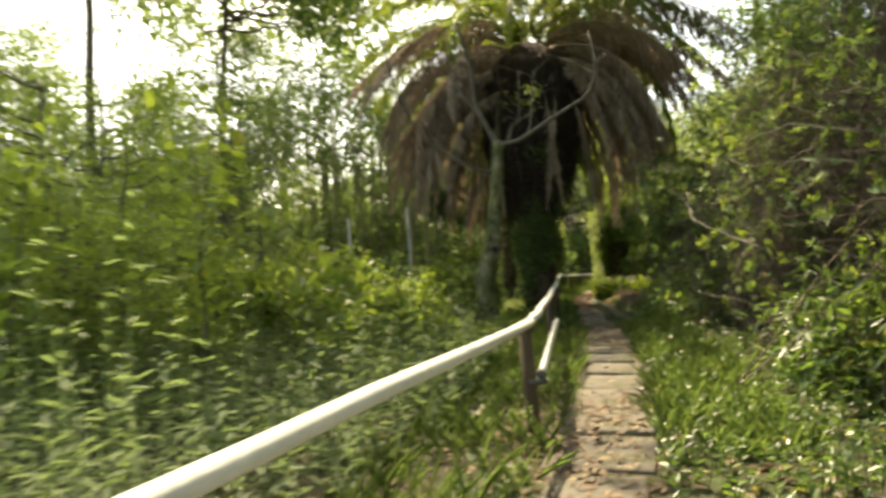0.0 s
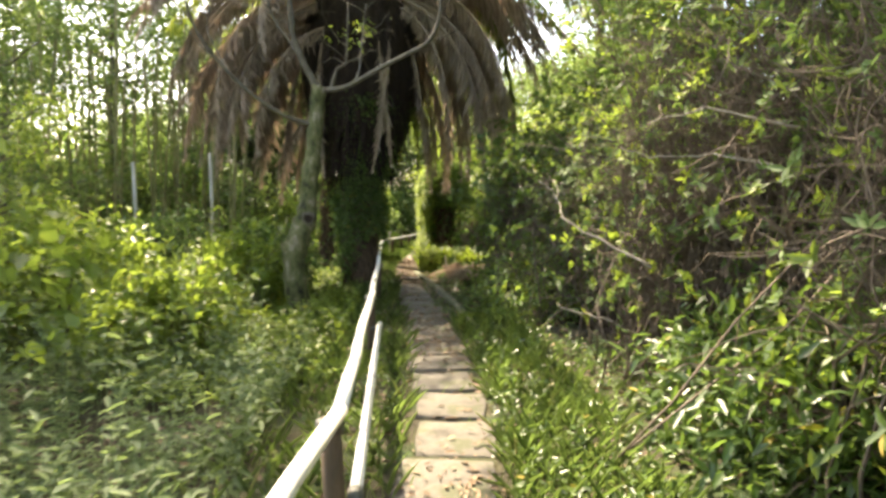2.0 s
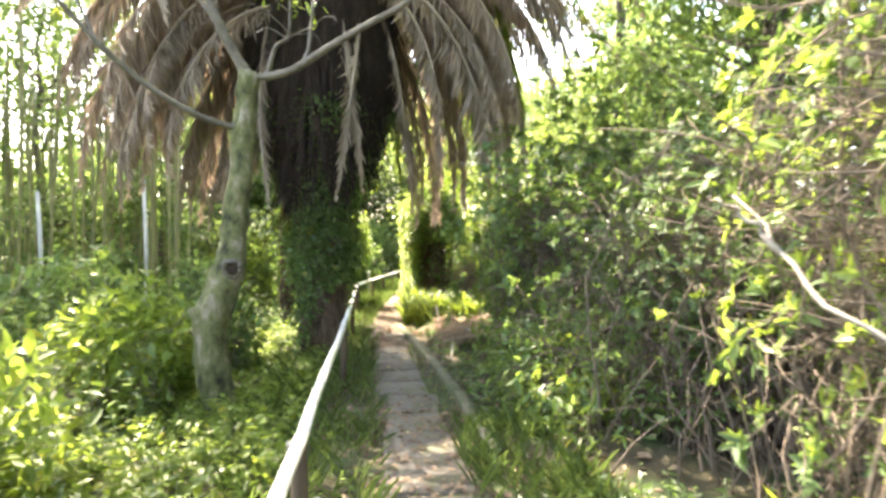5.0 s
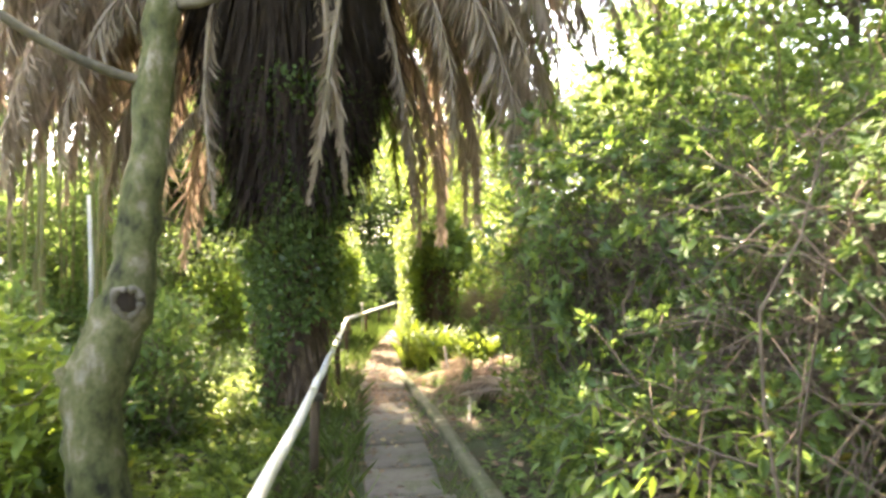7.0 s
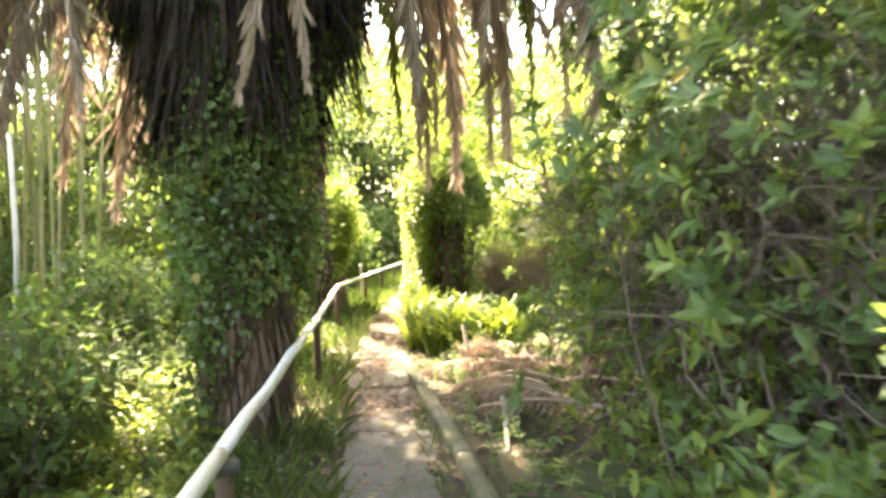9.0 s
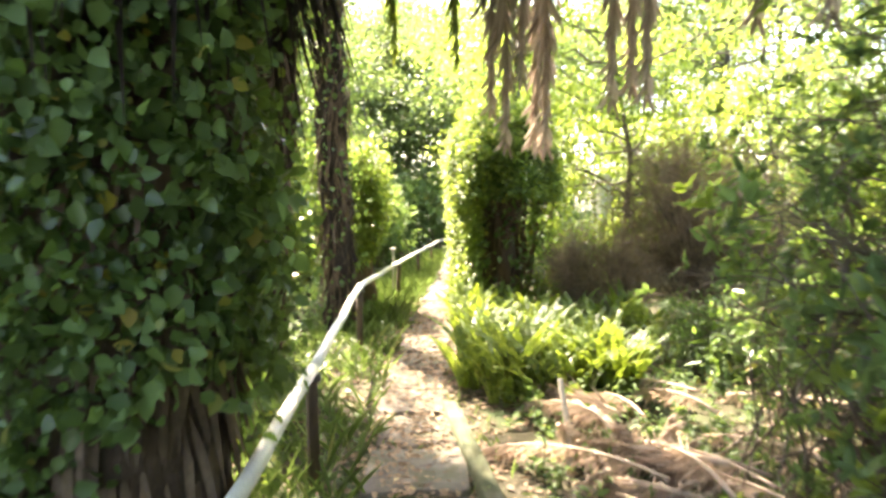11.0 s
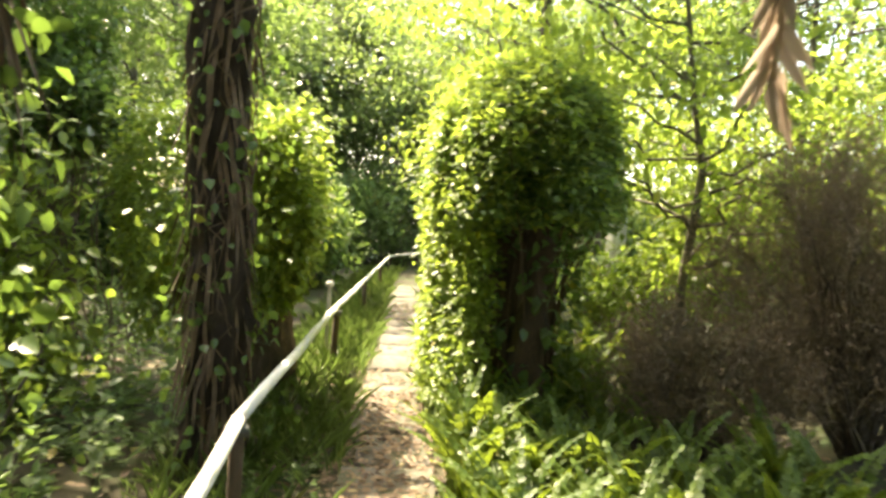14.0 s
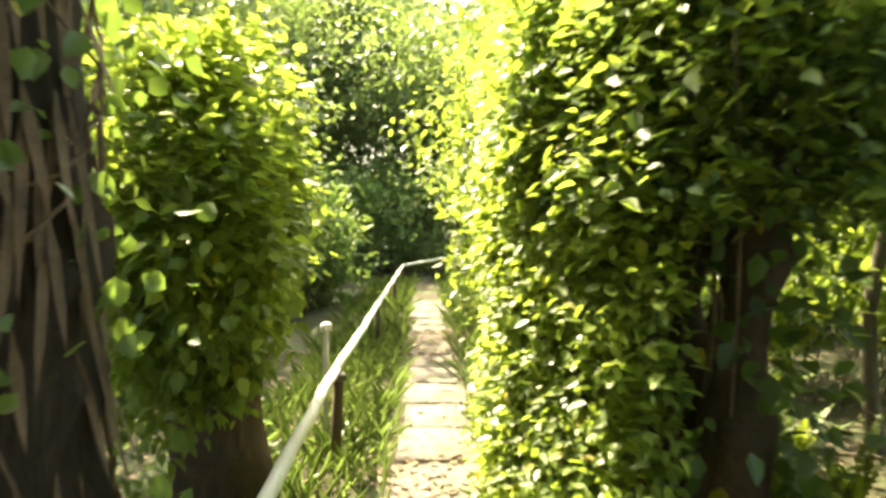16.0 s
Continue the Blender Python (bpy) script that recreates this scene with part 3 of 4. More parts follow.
part("foliage", tufts(Build(), np.vstack((pc, pc2)), np.vstack((d, d2)), 7, 0.09, 0.36, 0.08), BRIGHT, lean_tree, "sparse pale green leaflets")

# ---- ivy-clad palm stems beyond the big palm ----


def ivy_stem(base, height, r, lean, seed, leaves, bush=None, z_dress=4.5):
    t = thing("ivy_clad_trunk", "slender dark palm trunk wrapped in ivy and bare vines", "tree trunk", "ivy-clad trunks")
    base = np.array(base, float)
    part("trunk", trunk_mesh(base - (0, 0, 0.3), height, r, r * 0.9, seed, THATCH, 16, 46, 0.16, lean), THATCH, t, "", True)
    part("ivy", climbers(on_trunk(base, 0.2, height, r * 0.95, r, 0.14, None, lean), leaves, 0.066), IVY, t, "scattered dark ivy")
    b = Build()
    for k in range(17):
        a0, z = rng.random() * 6.28, rng.random() * height * 0.4
        n = 18
        zz = z + np.linspace(0, 1.2 + rng.random() * 1.6, n)
        a = a0 + np.cumsum(rng.normal(size=n) * 0.42)
        q = np.stack((base[0] + lean[0] * zz / height + np.cos(a) * (r + 0.035), base[1] + lean[1] * zz / height + np.sin(a) * (r + 0.035), base[2] + zz), -1)
        b.tube(q, 0.005 + 0.008 * rng.random() ** 2, 5)
    part("vine_tangle", b, VINE, t, "thin bare ivy vines", True)
    # fibres hanging from old leaf bases
    n = 420
    a = rng.random(n) * 6.28
    o = np.stack((np.cos(a), np.sin(a), 0 * a), -1)
    z = height * (0.06 + 0.94 * rng.random(n))
    p = base + o * r + np.stack((lean[0] * z / height, lean[1] * z / height, z), -1)
    part("fibre", Build().leaves(p, o * 0.2 + np.array((0, 0, -1.0)) + rng.normal(size=(n, 3)) * 0.12, o, 0.25 + 0.35 * rng.random(n), 0.03, 0.0, 0.3), VINE, t, "brown hanging fibres")
    if bush:
        for (c, rr, n) in bush:
            pc, d = cloud(n, c, rr, seed, 0.7, 0.35)
            # bright leaf colour stands for sun on the bush
            part("ivy_bush", tufts(Build(), pc, d, 9, 0.066, 0.62, 0.06, 0.25, -0.2, 0.4), BRIGHT, t, "ivy bulging beside the trunk, sunlight put into its bright colour")
    return t


def palm_shade_top(t, top, n):
    """A head of green fronds on a slim palm, added to shade the ground."""
    for k in range(n):
        rib, lf = GREENS[k % 2]
        f = part("green_frond", rib, None, t, "", False, Matrix.Translation(top) @ pose(0, 0, 0, 0, 0, k * 137.5 + rng.normal() * 10) @ pose(0.05, 0, 0, rng.normal() * 12, rng.normal() * 8, 0) @ Matrix.Scale(0.6 + 0.12 * rng.random(), 4))
        part("blade", lf, None, f)


palm_shade_top(ivy_stem((2.05, 20.35, -0.2), 6.2, 0.155, (0.05, 0.2), 11, 420), (2.1, 20.55, 5.75), 12)
palm_shade_top(ivy_stem((2.55, 19.75, -0.12), 7.2, 0.15, (0.42, 0.1), 12, 420), (2.97, 19.85, 6.75), 20)
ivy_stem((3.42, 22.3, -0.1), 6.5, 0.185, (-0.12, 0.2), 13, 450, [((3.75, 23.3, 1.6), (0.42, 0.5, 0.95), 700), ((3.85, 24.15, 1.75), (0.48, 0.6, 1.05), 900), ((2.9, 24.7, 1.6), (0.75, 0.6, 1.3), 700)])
b = trunk_mesh((3.85, 24.2, -0.2), 1.9, 0.24, 0.2, 15, TRUNK, 12, 14, 0.15)
tagged(part("old_stump", b, TRUNK, None, "dark rotten stump under bright ivy", True), "", "tree stump")

# ---- ivy column by the path ----
col = thing("ivy_column", "tall rounded bank of ivy with bare brown stems beneath", "ivy")
CC = np.array((5.98, 23.55, -0.05))
ALONG, ACROSS = np.array((0.26, 0.966, 0.0)), np.array((0.966, -0.26, 0.0))
HA, HL = 0.60, 1.42


def bank(a, r, z):
    """A place on the bank: angle 0 faces away from the path, 180 faces it, 270 is the near end."""
    a, r, z = np.asarray(a, float), np.asarray(r, float), np.asarray(z, float)
    return CC + ACROSS * (HA * r * np.cos(a))[:, None] + ALONG * (HL * r * np.sin(a))[:, None] + np.stack((0 * z, 0 * z, z), -1)


b = Build()
for k in range(120):
    a, r = rng.random() * 6.28, 0.25 + 0.5 * rng.random()
    w = wander(bank([a], [r], [-0.1])[0], (rng.normal() * 0.05, rng.normal() * 0.05, 1), 1.9 + 0.7 * rng.random(), 12, 0.05)
    b.tube(w, np.linspace(0.016, 0.006, 13) * (0.5 + 0.8 * rng.random()), 5)
part("stem_tangle", b, VINE, col, "tangled bare brown stems", True)
b = Build()
for u in (-0.85, -0.62, -0.25, 0.3, 0.75):
    c = CC + ALONG * u * HL
    q = wander(c - (0, 0, 0.1), (0, 0, 1), 2.1, 10, 0.03)
    b.tube(q, 0.11 + 0.02 * rng.normal(size=11), 9)
part("core", b, TRUNK, col, "dark brown dead trunks", True)


def bank_leaves(n, a_mid, a_wide, z0, z1, rr, bulge):
    a = a_mid + a_wide * (rng.random(n) * 2 - 1)
    z = z0 + (z1 - z0) * rng.random(n)
    top = np.clip((z - 2.0) / 1.05, 0, 1)
    r = (rr + bulge * lumps(np.stack((np.cos(a) * 1.2, np.sin(a) * 1.2, (z - 1.5) * 0.9), -1), 60, 5, 9)) * np.sqrt(1 - top ** 2 * 0.9) * (0.84 + 0.22 * rng.random(n))
    d = ACROSS * np.cos(a)[:, None] + ALONG * np.sin(a)[:, None] + np.array((0, 0, 1.0)) * (top * 0.9)[:, None]
    return bank(a, r, z), d


# path side takes the bright leaf colour to paint the sun on it
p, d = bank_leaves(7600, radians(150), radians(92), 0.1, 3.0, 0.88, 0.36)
part("sunlit_ivy", tufts(Build(), p, d, 6, 0.056, 0.6, 0.045, 0.25, -0.2, 0.4), BRIGHT, col, "yellow-green ivy on the path side, sunlight put into its colour")
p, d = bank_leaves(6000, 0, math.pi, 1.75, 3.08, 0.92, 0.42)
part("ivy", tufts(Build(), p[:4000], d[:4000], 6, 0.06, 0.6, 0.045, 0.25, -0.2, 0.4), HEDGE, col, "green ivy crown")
# a third of the crown coloured bright in place of sunlight
part("lighter_ivy", tufts(Build(), p[4000:] + d[4000:] * 0.07, d[4000:], 6, 0.062, 0.6, 0.045, 0.25, -0.2, 0.4), BRIGHT, col, "yellow-green ivy on the crown, coloured brighter as if sunlit")
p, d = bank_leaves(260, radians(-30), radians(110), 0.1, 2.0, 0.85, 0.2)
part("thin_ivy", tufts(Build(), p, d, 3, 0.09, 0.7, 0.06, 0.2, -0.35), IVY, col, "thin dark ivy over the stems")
tagged(part("metal_pole", Build().tube([(6.42, 24.1, -0.2), (6.42, 24.1, 2.4), (6.44, 24.1, 4.3)], (0.045, 0.045, 0.04), 12), DARKMETAL, None, "thin dull grey metal pole rising behind the ivy", True), "", "pole")
cable = np.array([(6.38 + k * 1.6, 23.9 + k * 0.5, 4.1 - 0.9 * math.sin(k / 10 * math.pi) * 0.5) for k in range(11)])
tagged(part("cable", Build().tube(cable, 0.012, 6), DARKMETAL, None, "thin dark cable strung from the pole", True), "", "cable")

# ---- pale concrete posts ----
for (x, y, h, w) in ((9.85, 28.0, 2.35, 0.13), (10.9, 28.0, 0.9, 0.45), (4.56, 25.4, 0.9, 0.02)):
    g = float(ground_z(x, y))
    c = thing("concrete_post", "pale weathered concrete post standing in the undergrowth", "post", "concrete posts")
    part("shaft", box(Build(), (x - w, y - w, g - 0.2), (x + w, y + w, g + h - 0.05), 0.015), CONCRETE, c)
    part("cap", box(Build(), (x - w - 0.02, y - w - 0.02, g + h - 0.06), (x + w + 0.02, y + w + 0.02, g + h), 0.015), CONCRETE, c)
for (x, y, h) in ((-0.9, 21.5, 3.0), (-2.5, 20.0, 2.6)):
    tagged(part("pale_pole", Build().tube([(x, y, -0.5), (x + 0.03, y, 1.5), (x - 0.02, y, h)], (0.045, 0.04, 0.035), 8), CONCRETE, None, "thin pale upright pole among the trees", True), "", "pole")


# ---- shrubs ----
def shrub(name, label, centre, radii, mats, n_twig, n_leaf, leaf, ratio, seed, per=6, hollow=0.6, twig_r=0.012, twig_mat=None, rough=0.4, group="shrubs", rosette=False, forks=2):
    """Stems from the foot, crooked twigs to the outline, leaves in tufts at the outline."""
    c, rr = np.array(centre, float), np.array(radii, float)
    foot = np.array((c[0], c[1], float(ground_z(c[0], c[1])) - 0.1))
    t = thing(name, label, "shrub", group)
    ends, out = cloud(n_twig, c, rr * 0.95, seed, 0.5, rough)
    stems, twigs, tips, tip_way = Build(), Build(), [], []
    for k, (e, o) in enumerate(zip(ends, out)):
        s = foot + np.array((rng.normal() * rr[0] * 0.26, rng.normal() * rr[1] * 0.32, 0))
        s[2] = float(ground_z(s[0], s[1])) - 0.08
        m = (s + e) / 2 + rng.normal(size=3) * 0.22 * rr.min() + np.array((0, 0, 0.25 * rr[2]))
        u = np.linspace(0, 1, 9)[:, None]
        q = (1 - u) ** 2 * s + 2 * u * (1 - u) * m + u ** 2 * e
        q[1:] += rng.normal(size=(8, 3)) * 0.035
        r = twig_r * (0.5 + 1.0 * rng.random())
        (stems if k % 4 == 0 else twigs).tube(q, np.linspace(r * (1.1 if k % 4 == 0 else 0.9), 0.003, 9), 4 if k % 4 == 0 else 3)
        tips.append(q[-1])
        tip_way.append(q[-1] - q[-2])
        for _ in range(forks):
            w = wander(q[4 + int(rng.random() * 5)], o + rng.normal(size=3) * 0.9, 0.35 + 0.4 * rng.random(), 4, 0.3)
            twigs.tube(w, np.linspace(0.006, 0.002, 5), 3)
            tips.append(w[-1])
            tip_way.append(w[-1] - w[-2])
    tagged(part("stem_tangle", stems, twig_mat or TWIG, t), "", "", "", "stuff")
    tagged(part("twig_mass", twigs, twig_mat or TWIG, t), "", "", "", "stuff")
    for k, (m, share, lo) in enumerate(mats):
        pc, d = cloud(int(n_leaf * share), c, rr, seed, hollow, rough)
        if rosette:
            pick = rng.random(len(tips)) < share
            tw = np.array(tip_way)[pick]
            pc = np.vstack((np.array(tips)[pick], pc))
            d = np.vstack((tw / (np.linalg.norm(tw, axis=1)[:, None] + 1e-9), d))
        if lo is not None:
            keep = (pc[:, 2] > lo[0]) & (pc[:, 2] < lo[1])
            pc, d = pc[keep], d[keep]
        keep = pc[:, 2] > ground_z(pc[:, 0], pc[:, 1]) + 0.05
        lv = whorls(Build(), pc[keep], d[keep], per, leaf, ratio) if rosette else tufts(Build(), pc[keep], d[keep], per, leaf, ratio, leaf * 0.8)
        tagged(part("foliage", lv, m, t), "", "", "", "stuff")
    return t


shrub("twiggy_shrub", "tall bare-stemmed brown shrub with tufts of bright young leaves", (4.5, 4.9, 2.0), (2.0, 2.3, 2.6), [(HEDGE, 0.25, None), (BRIGHT, 0.16, (1.0, 9))], 900, 900, 0.075, 0.34, 31, 8, 0.72, 0.011, rosette=True, forks=3)
shrub("twiggy_shrub", "tall bare-stemmed brown shrub with tufts of bright young leaves", (4.6, 7.7, 2.0), (1.75, 1.9, 2.5), [(HEDGE, 0.25, None), (BRIGHT, 0.2, (0.2, 9))], 800, 900, 0.075, 0.34, 32, 8, 0.75, 0.0085, rosette=True, forks=3)
shrub("dark_hedge_shrub", "dense dark green small-leaved shrub beside the path", (5.1, 10.7, 1.25), (1.9, 2.5, 1.95), [(HEDGE, 0.5, None), (IVY, 0.3, None)], 700, 2600, 0.06, 0.42, 33, 8, 0.7, 0.008, rough=0.6, rosette=True)
shrub("leafy_shrub", "dense shrub with whorls of glossy mid-green leaves", (5.5, 13.4, 1.6), (2.05, 2.4, 2.8), [(HEDGE, 0.5, None), (BRIGHT, 0.16, None)], 800, 2800, 0.10, 0.36, 34, 8, 0.7, 0.009, rough=0.6, rosette=True)
shrub("leafy_shrub", "dense shrub with whorls of glossy mid-green leaves", (5.95, 15.7, 1.1), (1.7, 2.0, 1.7), [(HEDGE, 0.55, None), (BRIGHT, 0.15, None)], 500, 1500, 0.08, 0.38, 35, 8, 0.7, 0.009, rosette=True)
# dark ivy leaf colour stands in for the hedge's shade on this growth
shrub("low_leafy_shrub", "low leafy growth of lance-shaped leaves at the hedge foot", (3.9, 6.1, 0.3), (1.1, 1.6, 0.7), [(IVY, 1.0, None)], 60, 800, 0.11, 0.34, 36)
shrub("low_leafy_shrub", "low leafy growth of lance-shaped leaves at the hedge foot", (4.3, 12.0, 0.3), (0.9, 2.4, 0.6), [(HEDGE, 0.6, None), (BRIGHT, 0.4, None)], 60, 800, 0.10, 0.36, 37)


def withered(label, foot, centre, radii, boughs, twigs_each, r0, seed):
    """Boughs fan up from one foot and fork again and again into fine dry twigs that end on a dome."""
    foot, c, rr = np.array(foot, float), np.array(centre, float), np.array(radii, float)
    t = thing("withered_shrub", label, "shrub", "withered shrubs")
    ends, out = cloud(boughs, c, rr * 0.72, seed, 0.75, 0.2)
    fine, P, D = Build(), [], []
    for e, o in zip(ends, out):
        s0 = foot + np.array((rng.normal() * 0.07, rng.normal() * 0.07, 0))
        m = (s0 + e) / 2 + rng.normal(size=3) * 0.12 + np.array((0, 0, 0.12 * rr[2]))
        u = np.linspace(0, 1, 10)[:, None]
        q = (1 - u) ** 2 * s0 + 2 * u * (1 - u) * m + u ** 2 * e
        q[2:] += rng.normal(size=(8, 3)) * 0.025
        part("bough", Build().tube(q, np.linspace(r0, r0 * 0.3, 10), 6), TWIG, t, "", True)
        for k in range(twigs_each):
            p = q[3 + int(7 * rng.random() ** 0.7)]
            way = (p - foot) / (np.linalg.norm(p - foot) + 1e-6) + unit(1)[0] * 0.75
            w = wander(p, way, (0.3 + 0.45 * rng.random()) * rr.min() * 0.75, 5, 0.22)
            fine.tube(w, np.linspace(0.0045, 0.0015, 6), 3)
            for _ in range(3):
                p2 = w[2 + int(rng.random() * 4)]
                w2 = wander(p2, (p2 - foot) / np.linalg.norm(p2 - foot) + unit(1)[0] * 0.8, 0.16 + 0.14 * rng.random(), 3, 0.25)
                fine.tube(w2, np.linspace(0.0028, 0.001, 4), 3)
                P.append(w2[-1])
                D.append(w2[-1] - w2[0])
    tagged(part("twig_mass", fine, WITHERED, t), "", "", "", "stuff")
    P, D = np.array(P), np.array(D)
    D /= np.linalg.norm(D, axis=1)[:, None] + 1e-9
    tagged(part("dry_foliage", tufts(Build(), P, D, 3, 0.036, 0.28, 0.03), BROWNLEAF, t), "", "", "", "stuff")
    return t


withered("rounded brown withered shrub of dense fine twigs", (8.25, 21.7, 0.0), (8.25, 21.7, 1.35), (1.75, 1.35, 1.5), 80, 26, 0.02, 38)
withered("low brown withered shrub with pale crooked boughs", (6.95, 21.7, 0.0), (6.75, 21.6, 0.62), (0.9, 0.75, 0.68), 34, 24, 0.011, 39)

# mostly dark leaves here too, for hedge shade
shrub("low_leafy_shrub", "low shrub with whorls of bright young leaves", (3.75, 5.6, 0.35), (0.75, 1.0, 0.75), [(IVY, 0.6, None), (BRIGHT, 0.3, None)], 90, 420, 0.11, 0.34, 46)
shrub("ivy_mass", "dark dense mass of ivy over a leaning bough", (1.5, 25.9, 2.75), (1.5, 1.0, 1.05), [(IVY, 0.8, None), (HEDGE, 0.2, None)], 90, 1900, 0.085, 0.66, 47, 6, 0.6, 0.012, rough=0.7)
shrub("ivy_mass", "dark dense mass of ivy over a leaning bough", (0.2, 27.0, 3.9), (2.0, 1.2, 1.2), [(IVY, 0.7, None), (FARLEAF, 0.3, None)], 90, 1900, 0.10, 0.6, 48, 6, 0.6, 0.012, rough=0.7)
# added shrub: dark leaves stand in for shade on the ground here
shrub("leafy_shrub", "dark low shrub added in place of shade beside the ferns", (6.9, 19.3, 0.2), (0.85, 1.0, 0.42), [(IVY, 1.0, None)], 60, 800, 0.10, 0.3, 52, 6, 0.4, 0.007, rough=0.5)
for k, (x, y) in enumerate(((6.0, 44.5), (8.2, 45.5), (10.3, 43.5), (7.2, 48.5))):
    shrub("thicket_shrub", "tall dark thicket closing the far end of the path", (x, y, 2.9), (1.9, 1.5, 2.9), [(HEDGE, 0.5, None), (FARLEAF, 0.5, None)], 50, 900, 0.2, 0.45, 53 + k, 5, 0.5, 0.015, group="far thicket")
# second added shrub, dark for the shaded ground it covers
shrub("leafy_shrub", "dark low shrub added in place of shade beside the ferns", (7.5, 17.9, 0.55), (1.5, 1.4, 0.95), [(HEDGE, 0.6, None), (IVY, 0.4, None)], 120, 1000, 0.09, 0.36, 40, 6, 0.5, 0.009, rough=0.5)

# bleached dead branches poking from the hedge
for pl in ([(3.1, 6.7, 1.1), (2.9, 6.95, 1.24), (2.69, 7.216, 1.396), (2.74, 7.45, 1.55), (2.82, 7.73, 1.72)], [(2.74, 7.45, 1.55), (2.70, 7.55, 1.66), (2.62, 7.6, 1.70)],
           [(3.7, 6.3, 1.75), (3.4, 6.6, 1.85), (3.1, 6.75, 1.82), (2.95, 6.9, 1.9)], [(3.6, 6.0, 1.95), (3.2, 6.3, 2.1), (2.95, 6.6, 2.02)], [(3.9, 7.6, 0.3), (3.2, 7.5, 0.62), (2.9, 7.8, 0.7)], [(4.4, 13, 2.4), (3.9, 13.2, 2.5), (3.6, 13.5, 2.52)]):
    pl = np.array(pl)
    u = np.linspace(0, 1, 14)
    q = np.stack([np.interp(u, np.linspace(0, 1, len(pl)), pl[:, k]) for k in range(3)], -1) + rng.normal(size=(14, 3)) * 0.008
    tagged(part("dead_branch", Build().tube(q, np.linspace(0.010, 0.003, 14), 6), GREYTWIG, None, "bleached bare dead branch poking out of the hedge", True), "", "branch", "dead branches")

# ---- undergrowth left of the rail ----


def free(x, y, gap=0.45):
    """Clear of the trodden path."""
    return np.abs(x - path_x(y)) > gap


def weeds(name, label, n, xr, yr, height, leaf, ratio, mat, per=12, seed=1, kind="stuff", keep=None, clump=0.6):
    r = np.random.default_rng(seed)
    x, y = xr[0] + (xr[1] - xr[0]) * r.random(n), yr[0] + (yr[1] - yr[0]) * r.random(n)
    k = free(x, y) if keep is None else keep(x, y)
    k &= (np.sin(x * 1.9 + 2) * np.sin(y * 1.4) + r.normal(size=n) * 0.5) > -clump
    x, y = x[k], y[k]
    n = len(x)
    h = height * (0.35 + 1.1 * r.random(n) ** 1.7) * (0.9 + 0.45 * np.sin(x * 1.6) * np.sin(y * 1.1 + 1))
    base = np.stack((x, y, ground_z(x, y)), -1)
    tip = base + np.stack((r.normal(size=n) * 0.12 * height, r.normal(size=n) * 0.12 * height, h), -1)
    t = np.tile(np.linspace(0.25, 1, per), n)
    p = np.repeat(base, per, 0) * (1 - t[:, None]) + np.repeat(tip, per, 0) * t[:, None]
    a = r.random(n * per) * 6.28
    way = np.stack((np.cos(a), np.sin(a), -0.3 + 1.3 * r.random(n * per)), -1)
    ln = leaf * (0.6 + 0.8 * r.random(n * per)) * (1.15 - 0.5 * t)
    b = Build().leaves(p, way, np.array((0, 0, 1.0)) + r.normal(size=(n * per, 3)) * 0.3, ln, ln * ratio, 0.3)
    o = thing(name, label, "weeds", "", kind)
    part("foliage", b, mat, o)
    s = Build()
    d = (tip - base) / (np.linalg.norm(tip - base, axis=1)[:, None])
    s.leaves(base, d, np.tile((1.0, 0.2, 0), (n, 1)), np.linalg.norm(tip - base, axis=1), 0.012, 0.0, 0.5)
    part("stalk_mass", s, WEED, o)
    return o


left = lambda x, y: (x < rail_x(y) - 0.55) & ((y < 9.8) | (x < rail_x(y) - 1.7) | (y > 19))
weeds("tall_weeds", "thicket of tall pale green weeds below the handrail", 7000, (-6.5, 3.0), (1.5, 17), 0.85, 0.09, 0.3, WEED, 11, 41, keep=left)
weeds("nettles", "dark green nettle-like weeds on the bank", 3000, (-5, 3.4), (3, 24), 0.5, 0.09, 0.45, WEED, 9, 42, keep=left)
weeds("low_weeds", "low leafy weeds along the path edge", 3000, (-0.6, 5.5), (1.5, 26), 0.16, 0.06, 0.6, GRASS, 7, 43, keep=lambda x, y: (x < path_x(y) - 0.36) & (x > rail_x(y) - 0.5))
weeds("bank_weeds", "weeds under the trees beyond the palm", 1800, (-4, 4.0), (17, 32), 0.55, 0.13, 0.45, HEDGE, 11, 44, keep=left)


def grass(name, label, n, xr, yr, length, seed, keep, width=0.006):
    r = np.random.default_rng(seed)
    x, y = xr[0] + (xr[1] - xr[0]) * r.random(n), yr[0] + (yr[1] - yr[0]) * r.random(n)
    k = keep(x, y) & ((np.sin(x * 5.1) * np.sin(y * 3.7) + r.normal(size=n) * 0.6) > -0.25)
    x, y = x[k], y[k]
    n = len(x)
    p = np.stack((x, y, ground_z(x, y) - 0.01), -1)
    a = r.random(n) * 6.28
    way = np.stack((np.cos(a) * 0.3, np.sin(a) * 0.3, 0.9 + 0 * a), -1) + r.normal(size=(n, 3)) * 0.2
    ln = length * (0.4 + 0.9 * r.random(n))
    up = np.stack((-np.cos(a), -np.sin(a), 0.4 + 0 * a), -1)
    tagged(part(name, Build().leaves(p, way, up, ln, width * (0.7 + 0.6 * r.random(n)), 0.35, 0.3), GRASS, None, label), "", "grass", "", "stuff")


grass("grass", "long bright grass between the rail and the path", 60000, (-0.8, 6.5), (1, 30), 0.24, 51, lambda x, y: (x < path_x(y) - 0.30) & (x > rail_x(y) - 0.9))
